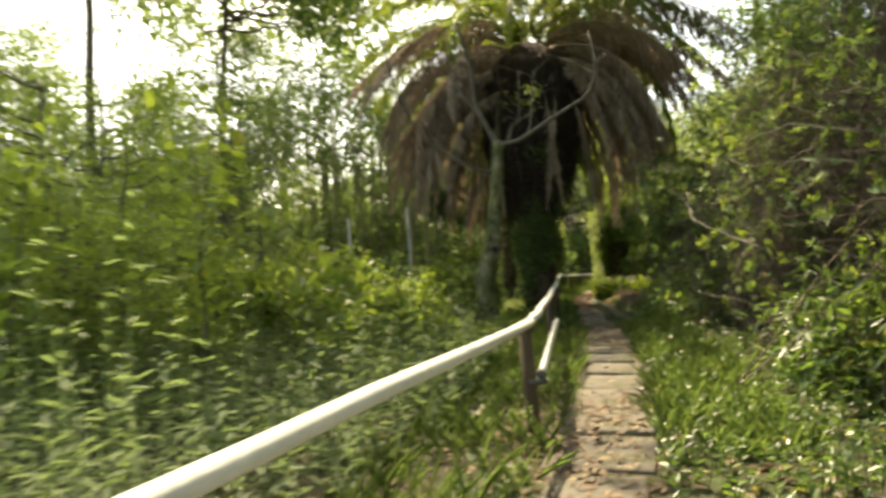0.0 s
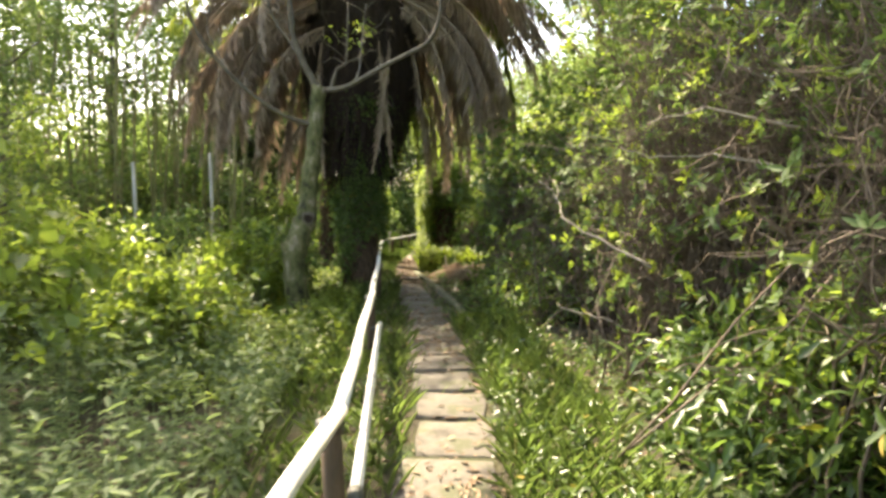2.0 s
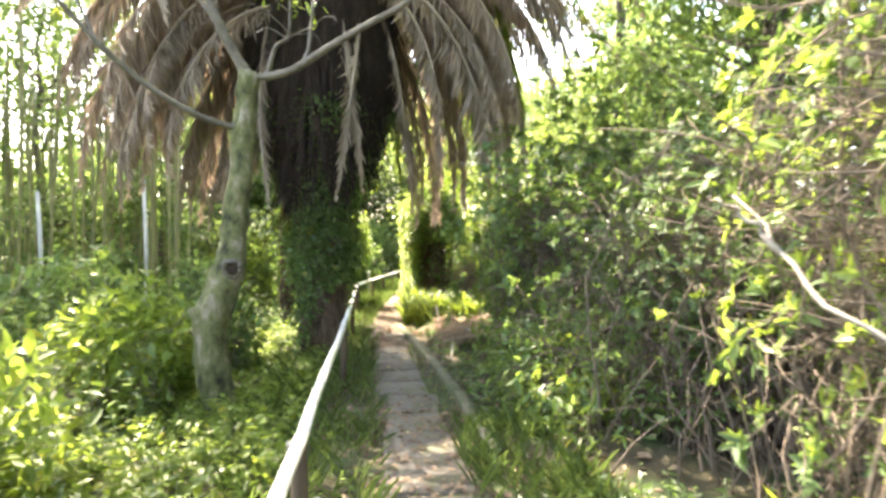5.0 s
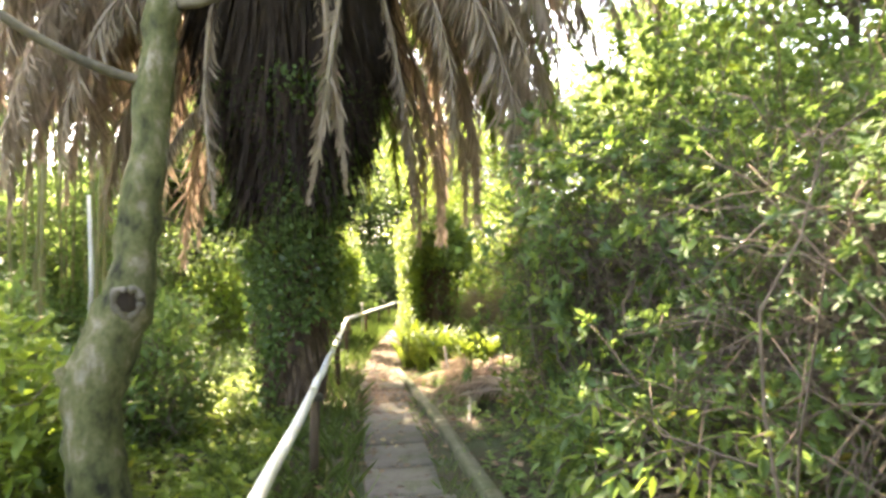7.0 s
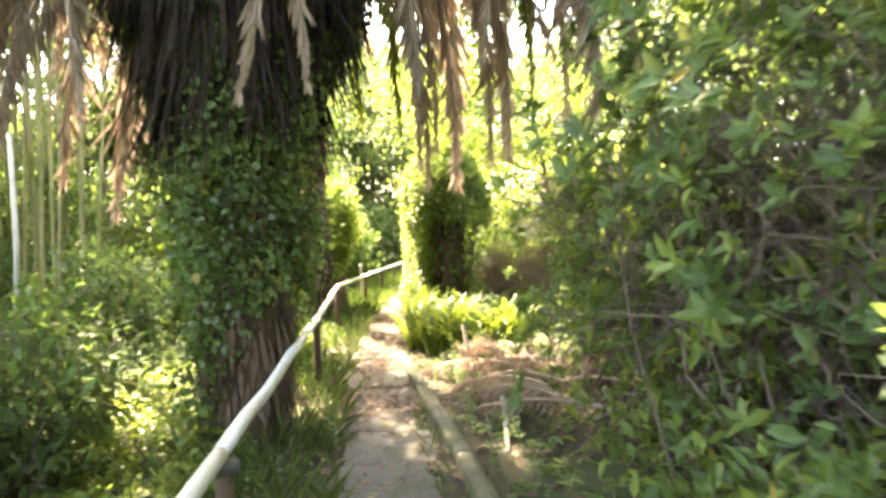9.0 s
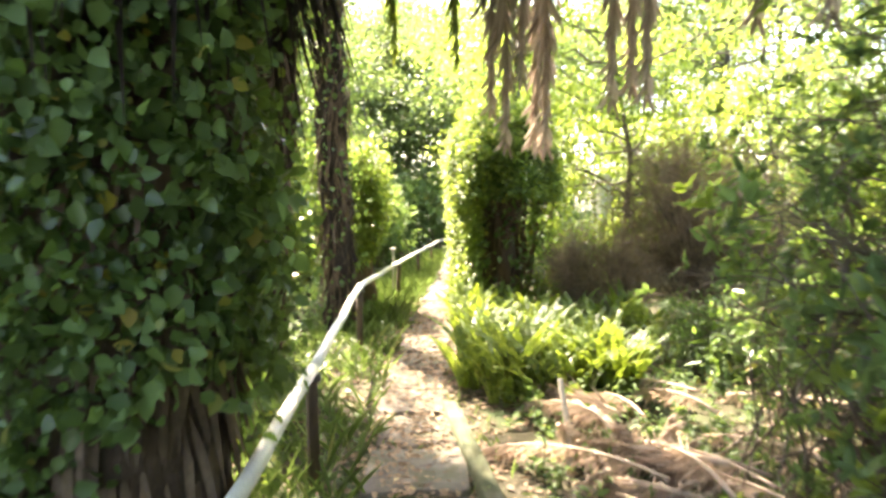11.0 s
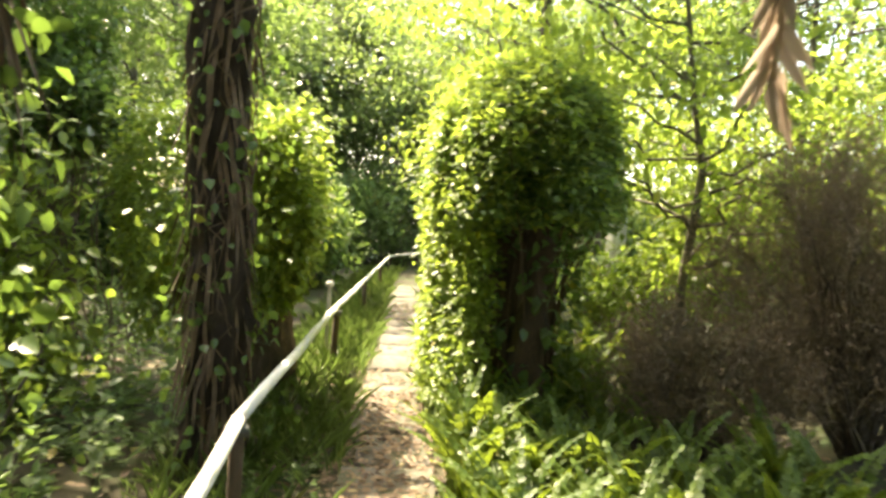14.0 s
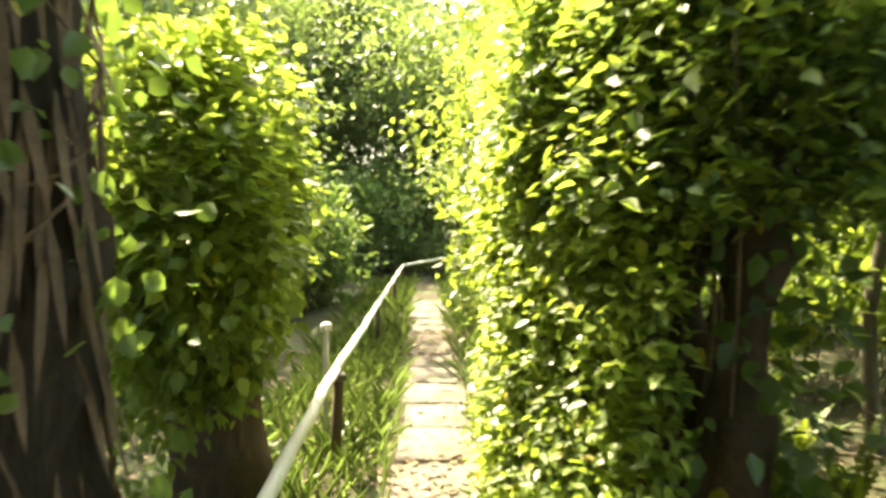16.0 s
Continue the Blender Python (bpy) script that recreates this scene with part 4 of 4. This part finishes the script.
grass("grass", "long grass tufts at the hedge foot beside the path", 22000, (0.5, 4.6), (4.5, 11.5), 0.21, 52, lambda x, y: (x > path_x(y) + 0.32) & (x < path_x(y) + 1.2))
grass("grass", "short grass between slabs and kerb", 3000, (2.5, 5), (11, 19), 0.12, 53, lambda x, y: (x > path_x(y) + 0.25) & (x < path_x(y) + 0.55))
grass("grass", "tall grass on both sides of the far path", 30000, (3, 10), (22, 38), 0.3, 54, lambda x, y: (np.abs(x - path_x(y)) > 0.33) & (np.abs(x - path_x(y)) < 1.5))


grass("grass", "short grass and moss creeping over the slab edges", 16000, (-0.5, 8), (0, 31), 0.085, 55, lambda x, y: ((np.abs(x - path_x(y)) > 0.2) & (np.abs(x - path_x(y)) < 0.34)) | ((np.abs(x - path_x(y)) < 0.3) & (np.abs((y + 1.15) / 0.7 - np.round((y + 1.15) / 0.7)) < 0.06)))


# weeds coloured dark in place of shade from the hedge
weeds("low_weeds", "low leafy weeds and seedlings under the hedge", 3600, (0.3, 5.0), (0.5, 9.5), 0.2, 0.07, 0.45, IVY, 8, 45, keep=lambda x, y: (x > path_x(y) + 0.33) & (x < path_x(y) + 3.0))
weeds("low_weeds", "low weeds among fallen fronds behind the kerb", 1400, (3.4, 8.0), (11, 19), 0.2, 0.08, 0.45, HEDGE, 8, 46, keep=lambda x, y: (x > path_x(y) + 0.62) & (x < path_x(y) + 4.0))
weeds("broad_weeds", "broad-leaved weeds round the palm foot", 5200, (-0.6, 3.2), (8.5, 20), 0.2, 0.095, 0.6, BRIGHT, 7, 47, keep=lambda x, y: (x < rail_x(y) - 0.25) & (x > rail_x(y) - 2.4))

# ---- ferns ----
def fern_frond(seed, length=0.52):
    """One upright sword-fern frond that arches along +x: its blade of close-set leaflets."""
    r = np.random.default_rng(seed)
    s = np.linspace(0, 1, 18)
    e = np.radians(86 - 55 * s ** 1.5 * (0.6 + 0.7 * r.random()))
    st = length / 17
    pts = np.stack((np.concatenate(((0,), np.cumsum(np.cos(e[1:]) * st))), 0 * s, np.concatenate(((0,), np.cumsum(np.sin(e[1:]) * st)))), -1)
    side = np.array((0.0, 1, 0))
    tg = np.gradient(pts, axis=0)
    tg /= np.linalg.norm(tg, axis=1)[:, None]
    t, g, sg = np.repeat(pts[2:], 2, 0), np.repeat(tg[2:], 2, 0), np.tile((-1.0, 1.0), 16)[:, None]
    w = 0.048 * np.sin(np.clip(np.repeat(s[2:], 2) * 1.02, 0.25, 0.96) * math.pi) ** 0.5
    b = Build().tube(pts[::4], np.linspace(0.004, 0.002, 5), 3)
    return b.leaves(t, side * sg + g * 0.2, np.cross(g, side) + r.normal(size=g.shape) * 0.15, w, 0.04, 0.2, 0.1).mesh("fern_frond", FERN)


FRONDS = [fern_frond(60 + k, 0.42 + 0.06 * k) for k in range(4)]


def fern(m, n, scale):
    f = thing("fern", "sunlit yellow-green sword fern beside the path", "fern", "ferns beside the path")
    f.matrix_basis = m @ Matrix.Scale(scale, 4)
    for k in range(n):
        part("frond", FRONDS[int(rng.random() * 4)], None, f, "", False, pose(0, 0, 0, rng.normal() * 8, rng.normal() * 9 + 6, k * 137.5 + rng.normal() * 14) @ Matrix.Translation((0.02, 0, 0)))


count = 0
for k in range(1100):
    x, y = 3.9 + 4.6 * rng.random(), 18.3 + 7.0 * rng.random()
    side = x - path_x(y)
    if side < 0.42 or side > 2.7 - 0.9 * (y < 20) or rng.random() < side * 0.18 or math.hypot((x - CC[0]) * 1.5, (y - CC[1]) * 0.8) < 1.1 or (y > 21 and side > 1.2 and rng.random() < 0.7) or count > 210:
        continue
    if y < 18.7 and side < 0.5:
        continue
    count += 1
    fern(pose(x, y, float(ground_z(x, y)) - 0.02, 0, 0, rng.random() * 360), 7, 0.75 + 0.6 * rng.random())

# ---- heap of fallen palm fronds behind the kerb ----
for k in range(54):
    rib, lf = KINDS[4 if k % 2 else 3]
    f = thing("fallen_frond", "grey-brown fallen dry palm frond lying behind the kerb", "palm frond", "fallen fronds")
    fx, fy = (4.3 + 0.85 * rng.random(), 14.4 + 3.0 * rng.random()) if k < 40 else (5.2 + 2.4 * rng.random(), 16.2 + 1.6 * rng.random())
    m = pose(fx, fy, 0.24 + 0.14 * rng.random(), 0, 0, 68 + 44 * rng.random()) @ pose(0, 0, 0, rng.normal() * 40, 12, 0) @ Matrix.Diagonal((0.5, 0.5, 0.26 if k % 2 else 0.12, 1))
    f.matrix_basis = m
    part("midrib", rib, None, f)
    part("blade", lf, None, f)
tagged(part("upright_stick", Build().tube([(4.45, 17.2, -0.05), (4.47, 17.3, 0.25), (4.44, 17.35, 0.52)], (0.022, 0.02, 0.016), 7), DEADWOOD, None, "pale broken frond stalk standing among fallen fronds", True), "", "stick")
tagged(part("upright_stick", Build().tube([(4.0, 14.9, 0.0), (4.2, 15.5, 0.12), (4.36, 16.1, 0.2)], (0.02, 0.022, 0.018), 7), DEADWOOD, None, "pale broken frond stalk lying by the kerb", True), "", "stick")

# ---- trees ----


def tree_meshes(seed, height, crown_r, leaf, n, trunk_r=0.14, mat=FARLEAF, clear=0.45):
    r = np.random.default_rng(seed)
    wood = Build()
    pts = np.zeros((9, 3))
    pts[:, 2] = np.linspace(-0.4, height * 0.86, 9)
    pts[1:, :2] += np.cumsum(r.normal(size=(8, 2)) * 0.10, 0)
    wood.tube(pts, np.linspace(trunk_r, trunk_r * 0.3, 9), 8)
    P, D = [], []
    for k in range(26):
        u = clear + (1 - clear) * r.random()
        s = np.array([np.interp(u * height * 0.86, pts[:, 2], pts[:, j]) for j in range(3)])
        a = r.random() * 6.28
        reach = crown_r * (0.45 + 0.65 * r.random()) * math.sqrt(max(0.1, 1 - ((u - 0.6) / 0.55) ** 2))
        e = s + np.array((math.cos(a) * reach, math.sin(a) * reach, 0.35 * reach * r.random() + 0.3))
        q = np.linspace(s, e, 7)
        q[1:] += r.normal(size=(6, 3)) * 0.08
        wood.tube(q, np.linspace(trunk_r * 0.35, 0.012, 7), 5)
        m = n // 26
        c = r.normal(size=(m, 3)) * np.array((0.5, 0.5, 0.28)) * crown_r * 0.36
        P.append(e + c - np.array((0, 0, 0.1)))
        D.append(c / (np.linalg.norm(c, axis=1)[:, None] + 1e-6))
    P, D = np.vstack(P), np.vstack(D)
    lv = tufts(Build(), P, D, 4, leaf, 0.5, leaf * 0.9)
    return wood.mesh("tree_wood", FARBARK, True), lv.mesh("tree_leaves", mat)


TREES = [tree_meshes(70, 11, 3.4, 0.17, 2100, 0.14), tree_meshes(71, 13, 3.0, 0.17, 2000, 0.12), tree_meshes(72, 9, 2.8, 0.15, 1900, 0.10, FARLEAF, 0.25), tree_meshes(73, 7, 2.4, 0.13, 1500, 0.08, BRIGHT, 0.25)]


def tree(kind, x, y, scale=1.0, label="slender woodland tree with airy light green crown"):
    t = thing("tree", label, "tree", "woodland trees")
    t.matrix_basis = pose(x, y, float(ground_z(x, y)), 0, 0, rng.random() * 360) @ Matrix.Scale(scale, 4)
    part("trunk", TREES[kind][0], None, t)
    part("crown", TREES[kind][1], None, t)


for k in range(56):
    ang = -75 + 150 * ((k * 0.618034) % 1)
    d = 24 + 22 * rng.random()
    x, y = 3 + d * math.sin(radians(ang)), 10 + d * math.cos(radians(ang))
    if -1 < x < 13 and y < 46:
        y += 13
    tree(k % 3, x, y, (0.8 + 0.45 * rng.random()) * (0.6 if -38 < ang < -12 else 1.0))
for x, y, kd, s in ((-5.5, 12, 3, 0.75), (-7.5, 16, 3, 0.75), (-6, 21, 2, 0.9), (0.5, 26, 2, 0.9), (9.5, 30, 3, 1.1), (12, 26, 3, 1.0), (11, 20, 2, 0.8), (9, 14, 2, 0.8), (8.5, 8, 2, 0.8),
                    (13.5, 35, 2, 1.0), (2.6, 33.5, 2, 1.0), (9.6, 35, 2, 1.0), (5.5, 43, 0, 1.0), (8.2, 46, 1, 1.0), (11, 44, 2, 1.1), (2, 44, 1, 1.0), (-1, 39, 2, 1.0), (14, 41, 0, 1.0), (6.5, 50, 0, 1.1), (10, 52, 1, 1.1), (3, 52, 0, 1.1), (-9, 7, 3, 0.6), (-4.0, 8.6, 3, 0.62), (-4.6, 10.8, 3, 0.6), (-6.4, 13.8, 3, 0.62), (-2.9, 12.6, 3, 0.5),
                    (8.5, 24.1, 3, 0.85), (-4.5, 26.5, 2, 1.1), (-1.8, 30, 0, 1.0), (-8.5, 27, 1, 1.0), (-11, 22, 2, 0.6), (-5.5, 33, 1, 1.1), (0.8, 37, 0, 1.0), (4.4, 47, 2, 1.2), (7.4, 56, 1, 1.2), (12.5, 48, 0, 1.1), (9.2, 42, 2, 0.9), (15, 31, 1, 1.0), (12.8, 22.5, 2, 0.9)):
    tree(kd, x, y, s)
for k in range(9):
    a = radians(110 + k * 17)
    tree(k % 3, 2 + 13 * math.sin(a), 1 + 13 * math.cos(a), 0.9)

# tall trees whose added, unseen crowns shade the first part of the path
TREES.append(tree_meshes(74, 15.5, 5.6, 0.34, 1500, 0.18, FARLEAF, 0.74))
for x, y, s in ((8.2, 8.5, 1.0), (7.9, 13.2, 1.0), (8.6, 18.2, 0.95), (-8.2, 17.0, 0.98), (-7.2, 23.5, 1.0), (7.6, 2.2, 0.9), (-1.5, -6.5, 0.9), (4.5, -5.5, 0.9)):
    tree(4, x, y, s, "tall spreading tree added to shade the path, crown out of view")

# dense dark trees behind the hedge, added to keep sky light off it
TREES.append(tree_meshes(76, 8, 2.4, 0.13, 3000, 0.12, HEDGE, 0.25))
TREES.append(tree_meshes(77, 10.5, 2.0, 0.14, 4000, 0.07, FARLEAF, 0.72))
# added tree: its unseen crown shades the ground right of the ferns
tree(6, 6.3, 24.25, 0.92, "slim tall tree added for shade, its dense crown out of view")
for x, y, s in ((6.9, 3.0, 1.0), (7.4, 6.6, 1.05), (7.9, 10.4, 1.0), (5.2, 0.2, 0.8), (8.6, 14.2, 1.0)):
    tree(5, x, y, s, "dense dark green tree behind the hedge, added to shade it")

# rough bushes that close the view under the far trees
BUSH = []
BUSH_STEM = Build()
for k in range(7):
    BUSH_STEM.tube(wander((0, 0, -0.1), (rng.normal() * 0.5, rng.normal() * 0.5, 1), 1.6, 6, 0.2), np.linspace(0.025, 0.008, 7), 4)
BUSH_STEM = BUSH_STEM.mesh("bush_stem", FARBARK)
for k in range(3):
    pc, d = cloud(500, (0, 0, 0.9), (1.7, 1.7, 1.5), 300 + k, 0.45, 0.5)
    BUSH.append(tufts(Build(), pc[pc[:, 2] > 0], d[pc[:, 2] > 0], 4, 0.18, 0.45, 0.14).mesh("bush", (FARLEAF, HEDGE, HEDGE)[k]))
for k in range(126):
    ang = -80 + 160 * ((k * 0.618034 + 0.2) % 1)
    dist = 19 + 17 * rng.random()
    x, y = 3 + dist * math.sin(radians(ang)), 11 + dist * math.cos(radians(ang))
    if k > 66:
        x, y = -13 + 13.5 * ((k * 0.618034) % 1), 21 + 9 * rng.random()
    if k > 84:
        x, y = -22 + 22 * ((k * 0.618034) % 1), 33 + 4 * rng.random()
    if abs(x - path_x(y)) < 2.6 and y < 40:
        continue
    o = thing("bush", "loose green bush under the woodland trees", "bush", "far bushes")
    part("foliage", BUSH[k % 3], None, o)
    part("stem", BUSH_STEM, None, o)
    s = 2.1 if k > 84 else (0.8 if k <= 66 else 0.5) + (0.6 if k <= 66 else 0.3) * rng.random()
    o.matrix_basis = pose(x, y, float(ground_z(x, y)) - 0.1, 0, 0, rng.random() * 360) @ Matrix.Diagonal((s, s, s * (0.8 + 0.5 * rng.random()), 1))

# bamboo stand
bamboo = thing("bamboo_stand", "stand of tall thin yellow-green bamboo stems", "bamboo")
z = np.linspace(-0.4, 6, 18)
CULM = Build().tube(np.stack((0.06 * np.sin(z * 0.4), 0 * z, z), -1), np.where(np.arange(18) % 2 == 0, 0.034, 0.029), 6).mesh("culm", BAMBOO, True)
for k in range(230):
    x, y = -17 + 17 * rng.random() ** 1.2, 21 + 10 * rng.random()
    part("culm", CULM, None, bamboo, "", False, pose(x, y, -0.3, rng.normal() * 2.5, rng.normal() * 2.5, rng.random() * 360) @ Matrix.Scale(0.7 + 0.6 * rng.random(), 4))

# saplings and mid shrubs in the undergrowth
for (x, y, z, rx, rz, m, n, lf, sd) in ((-0.4, 10.2, 0.5, 0.9, 0.75, BRIGHT, 500, 0.13, 81), (0.2, 13.6, 0.6, 0.9, 1.0, BRIGHT, 500, 0.14, 82), (-1.6, 12.2, 0.7, 1.2, 1.1, BRIGHT, 600, 0.14, 83), (-3.2, 9.5, 0.5, 1.3, 0.9, BRIGHT, 500, 0.13, 84),
                                        (-4.5, 8.4, 0.8, 1.2, 1.3, BRIGHT, 600, 0.14, 101), (-2.7, 10.9, 0.8, 1.0, 1.2, BRIGHT, 500, 0.14, 102), (-6.0, 10.6, 1.0, 1.5, 1.6, BRIGHT, 700, 0.15, 103), (-4.2, 13.5, 0.7, 1.6, 1.2, WEED, 600, 0.15, 85), (0.9, 15.8, 0.5, 0.7, 0.9, HEDGE, 380, 0.12, 86), (-1.5, 17.5, 0.8, 1.3, 1.2, HEDGE, 500, 0.15, 87), (1.2, 24.5, 1.0, 1.3, 1.5, BRIGHT, 700, 0.15, 88),
                                        (0.3, 21.5, 0.7, 1.0, 1.1, HEDGE, 450, 0.14, 89), (9.8, 24.8, 1.6, 1.8, 1.5, BRIGHT, 900, 0.15, 90), (11.5, 22.5, 1.7, 1.6, 1.5, BRIGHT, 700, 0.15, 91), (8.3, 30, 1.2, 1.7, 1.6, BRIGHT, 700, 0.16, 92),
                                        (4.6, 34, 1.3, 2.0, 1.7, HEDGE, 800, 0.17, 93), (7.0, 41, 1.6, 2.4, 2.2, HEDGE, 900, 0.18, 97), (11.5, 38, 1.6, 2.2, 2.2, HEDGE, 800, 0.18, 98), (8.9, 26.3, 0.7, 0.9, 0.9, BRIGHT, 420, 0.13, 99), (7.4, 27.5, 0.6, 0.9, 0.8, HEDGE, 420, 0.13, 100), (9.2, 40, 1.5, 2.4, 2.2, HEDGE, 800, 0.18, 94), (3.0, 29.5, 1.0, 1.4, 1.4, HEDGE, 600, 0.16, 95), (8.6, 18.6, 1.0, 1.3, 1.4, HEDGE, 700, 0.12, 96)):
    shrub("undergrowth_shrub", "loose green undergrowth shrub", (x, y, z + float(ground_z(x, y))), (rx, rx, rz), [(m, 1.0, None)], 40, n, lf, 0.42, sd, 5, 0.5, 0.01, group="undergrowth shrubs")
for (x, y, h) in ((-2.1, 7.7, 3.1), (-3.4, 6.4, 2.6), (-1.2, 9.4, 1.6), (2.1, 22.3, 1.4)):
    sap = thing("sapling", "thin straight sapling with broad bright leaves", "sapling", "saplings")
    g = float(ground_z(x, y)) - 0.1
    q = wander((x, y, g), (0.05, 0, 1), h, 12, 0.06)
    part("stem", Build().tube(q, np.linspace(0.018, 0.006, 13), 6), FARBARK, sap, "", True)
    pp = np.vstack((q[5:], q[5:] + rng.normal(size=(8, 3)) * 0.22, q[7:] + rng.normal(size=(6, 3)) * 0.35))
    part("foliage", tufts(Build(), pp, unit(len(pp)), 7, 0.17 if h > 1.5 else 0.085, 0.6, 0.12), BRIGHT, sap)

# ---- paving ----
path = tagged(new("garden_path"), "narrow path of worn concrete slabs with leaf litter", "path", "", "structure")
SLABS = []
for k in range(6):
    r = np.random.default_rng(200 + k)
    w, l = 0.262 + 0.018 * r.normal(), 0.34
    x0 = np.array([(-w, -l), (0, -l * 1.01), (w, -l), (w * 1.03, 0), (w, l), (0, l), (-w, l), (-w * 1.02, 0)]) + r.normal(size=(8, 2)) * 0.012
    v = np.vstack((np.column_stack((x0, np.full(8, -0.06))), np.column_stack((x0, np.full(8, 0.012))), np.column_stack((x0 * 0.955, np.full(8, 0.024) + r.normal(size=8) * 0.003)), ((0, 0, 0.024),)))
    f = [(a * 8 + s, a * 8 + (s + 1) % 8, a * 8 + 8 + (s + 1) % 8, a * 8 + 8 + s) for a in range(2) for s in range(8)] + [(16 + s, 16 + (s + 1) % 8, 24, 24) for s in range(8)]
    SLABS.append(Build().add(v, f).mesh("paving_slab", SLAB))
y = -1.5
while y < 33:
    x = float(path_x(y))
    head = math.degrees(math.atan2(float(path_x(y + 0.4) - path_x(y - 0.4)), 0.8))
    part("paving_slab", SLABS[int(rng.random() * 6)], None, path, "", False, pose(x + rng.normal() * 0.02, y, float(ground_z(x, y)) + rng.normal() * 0.006, rng.normal() * 0.8, rng.normal() * 0.8, -head + rng.normal() * 2) @ Matrix.Diagonal((1, 0.96, 1, 1)))
    y += 0.70
kerb = tagged(new("path_kerb"), "narrow mossy concrete kerb along the path", "kerb", "", "structure")
KP = [(3.10, 10.6), (3.40, 12.6), (3.66, 14.8), (3.85, 16.7), (4.02, 18.5)]
for (x0, y0), (x1, y1) in zip(KP, KP[1:]):
    m = pose((x0 + x1) / 2, (y0 + y1) / 2, 0, 0, 0, -math.degrees(math.atan2(x1 - x0, y1 - y0)) + rng.normal() * 0.4)
    h = math.hypot(x1 - x0, y1 - y0) / 2 - 0.01
    part("kerb_stone", box(Build(), (-0.055, -h, -0.1), (0.055, h, 0.085 + rng.normal() * 0.006), 0.012, m), KERB, kerb)

# ---- leaf litter ----
n = 13000
y = -1 + 31 * np.where(rng.random(n) < 0.2, 0.55 + 0.25 * rng.random(n), np.where(rng.random(n) < 0.3, 0.06 + 0.22 * rng.random(n), rng.random(n)))
x = path_x(y) + rng.normal(size=n) * 0.36
keep = (np.sin(y * 1.3 + 0.6) + np.sin(y * 0.47 + x) + rng.normal(size=n) * 0.7 > 0.2) | ((y > 16.0) & (y < 24.5))
x, y = x[keep], y[keep]
n = len(x)
z = ground_z(x, y) + np.where(np.abs(x - path_x(y)) < 0.27, 0.034, 0.01) + 0.008 * rng.random(n)
a = rng.random(n) * 6.28
way = np.stack((np.cos(a), np.sin(a), rng.normal(size=n) * 0.12), -1)
ln = 0.03 + 0.05 * rng.random(n)
tagged(part("leaf_litter", Build().leaves(np.stack((x, y, z), -1), way, np.array((0, 0, 1.0)) + rng.normal(size=(n, 3)) * 0.25, ln, ln * 0.5, 0.1, 0.3), LITTER, None, "scattered dry brown leaves on the path"), "", "leaf litter", "", "stuff")
n = 9000
x, y = -2 + 10 * rng.random(n), 2 + 26 * rng.random(n)
a = rng.random(n) * 6.28
ln = 0.05 + 0.07 * rng.random(n)
tagged(part("leaf_litter", Build().leaves(np.stack((x, y, ground_z(x, y) + 0.015), -1), np.stack((np.cos(a), np.sin(a), rng.normal(size=n) * 0.15), -1), np.array((0, 0, 1.0)) + rng.normal(size=(n, 3)) * 0.3, ln, ln * 0.45, 0.1, 0.3), LITTER, None, "dry leaves lying in the undergrowth"), "", "leaf litter", "", "stuff")
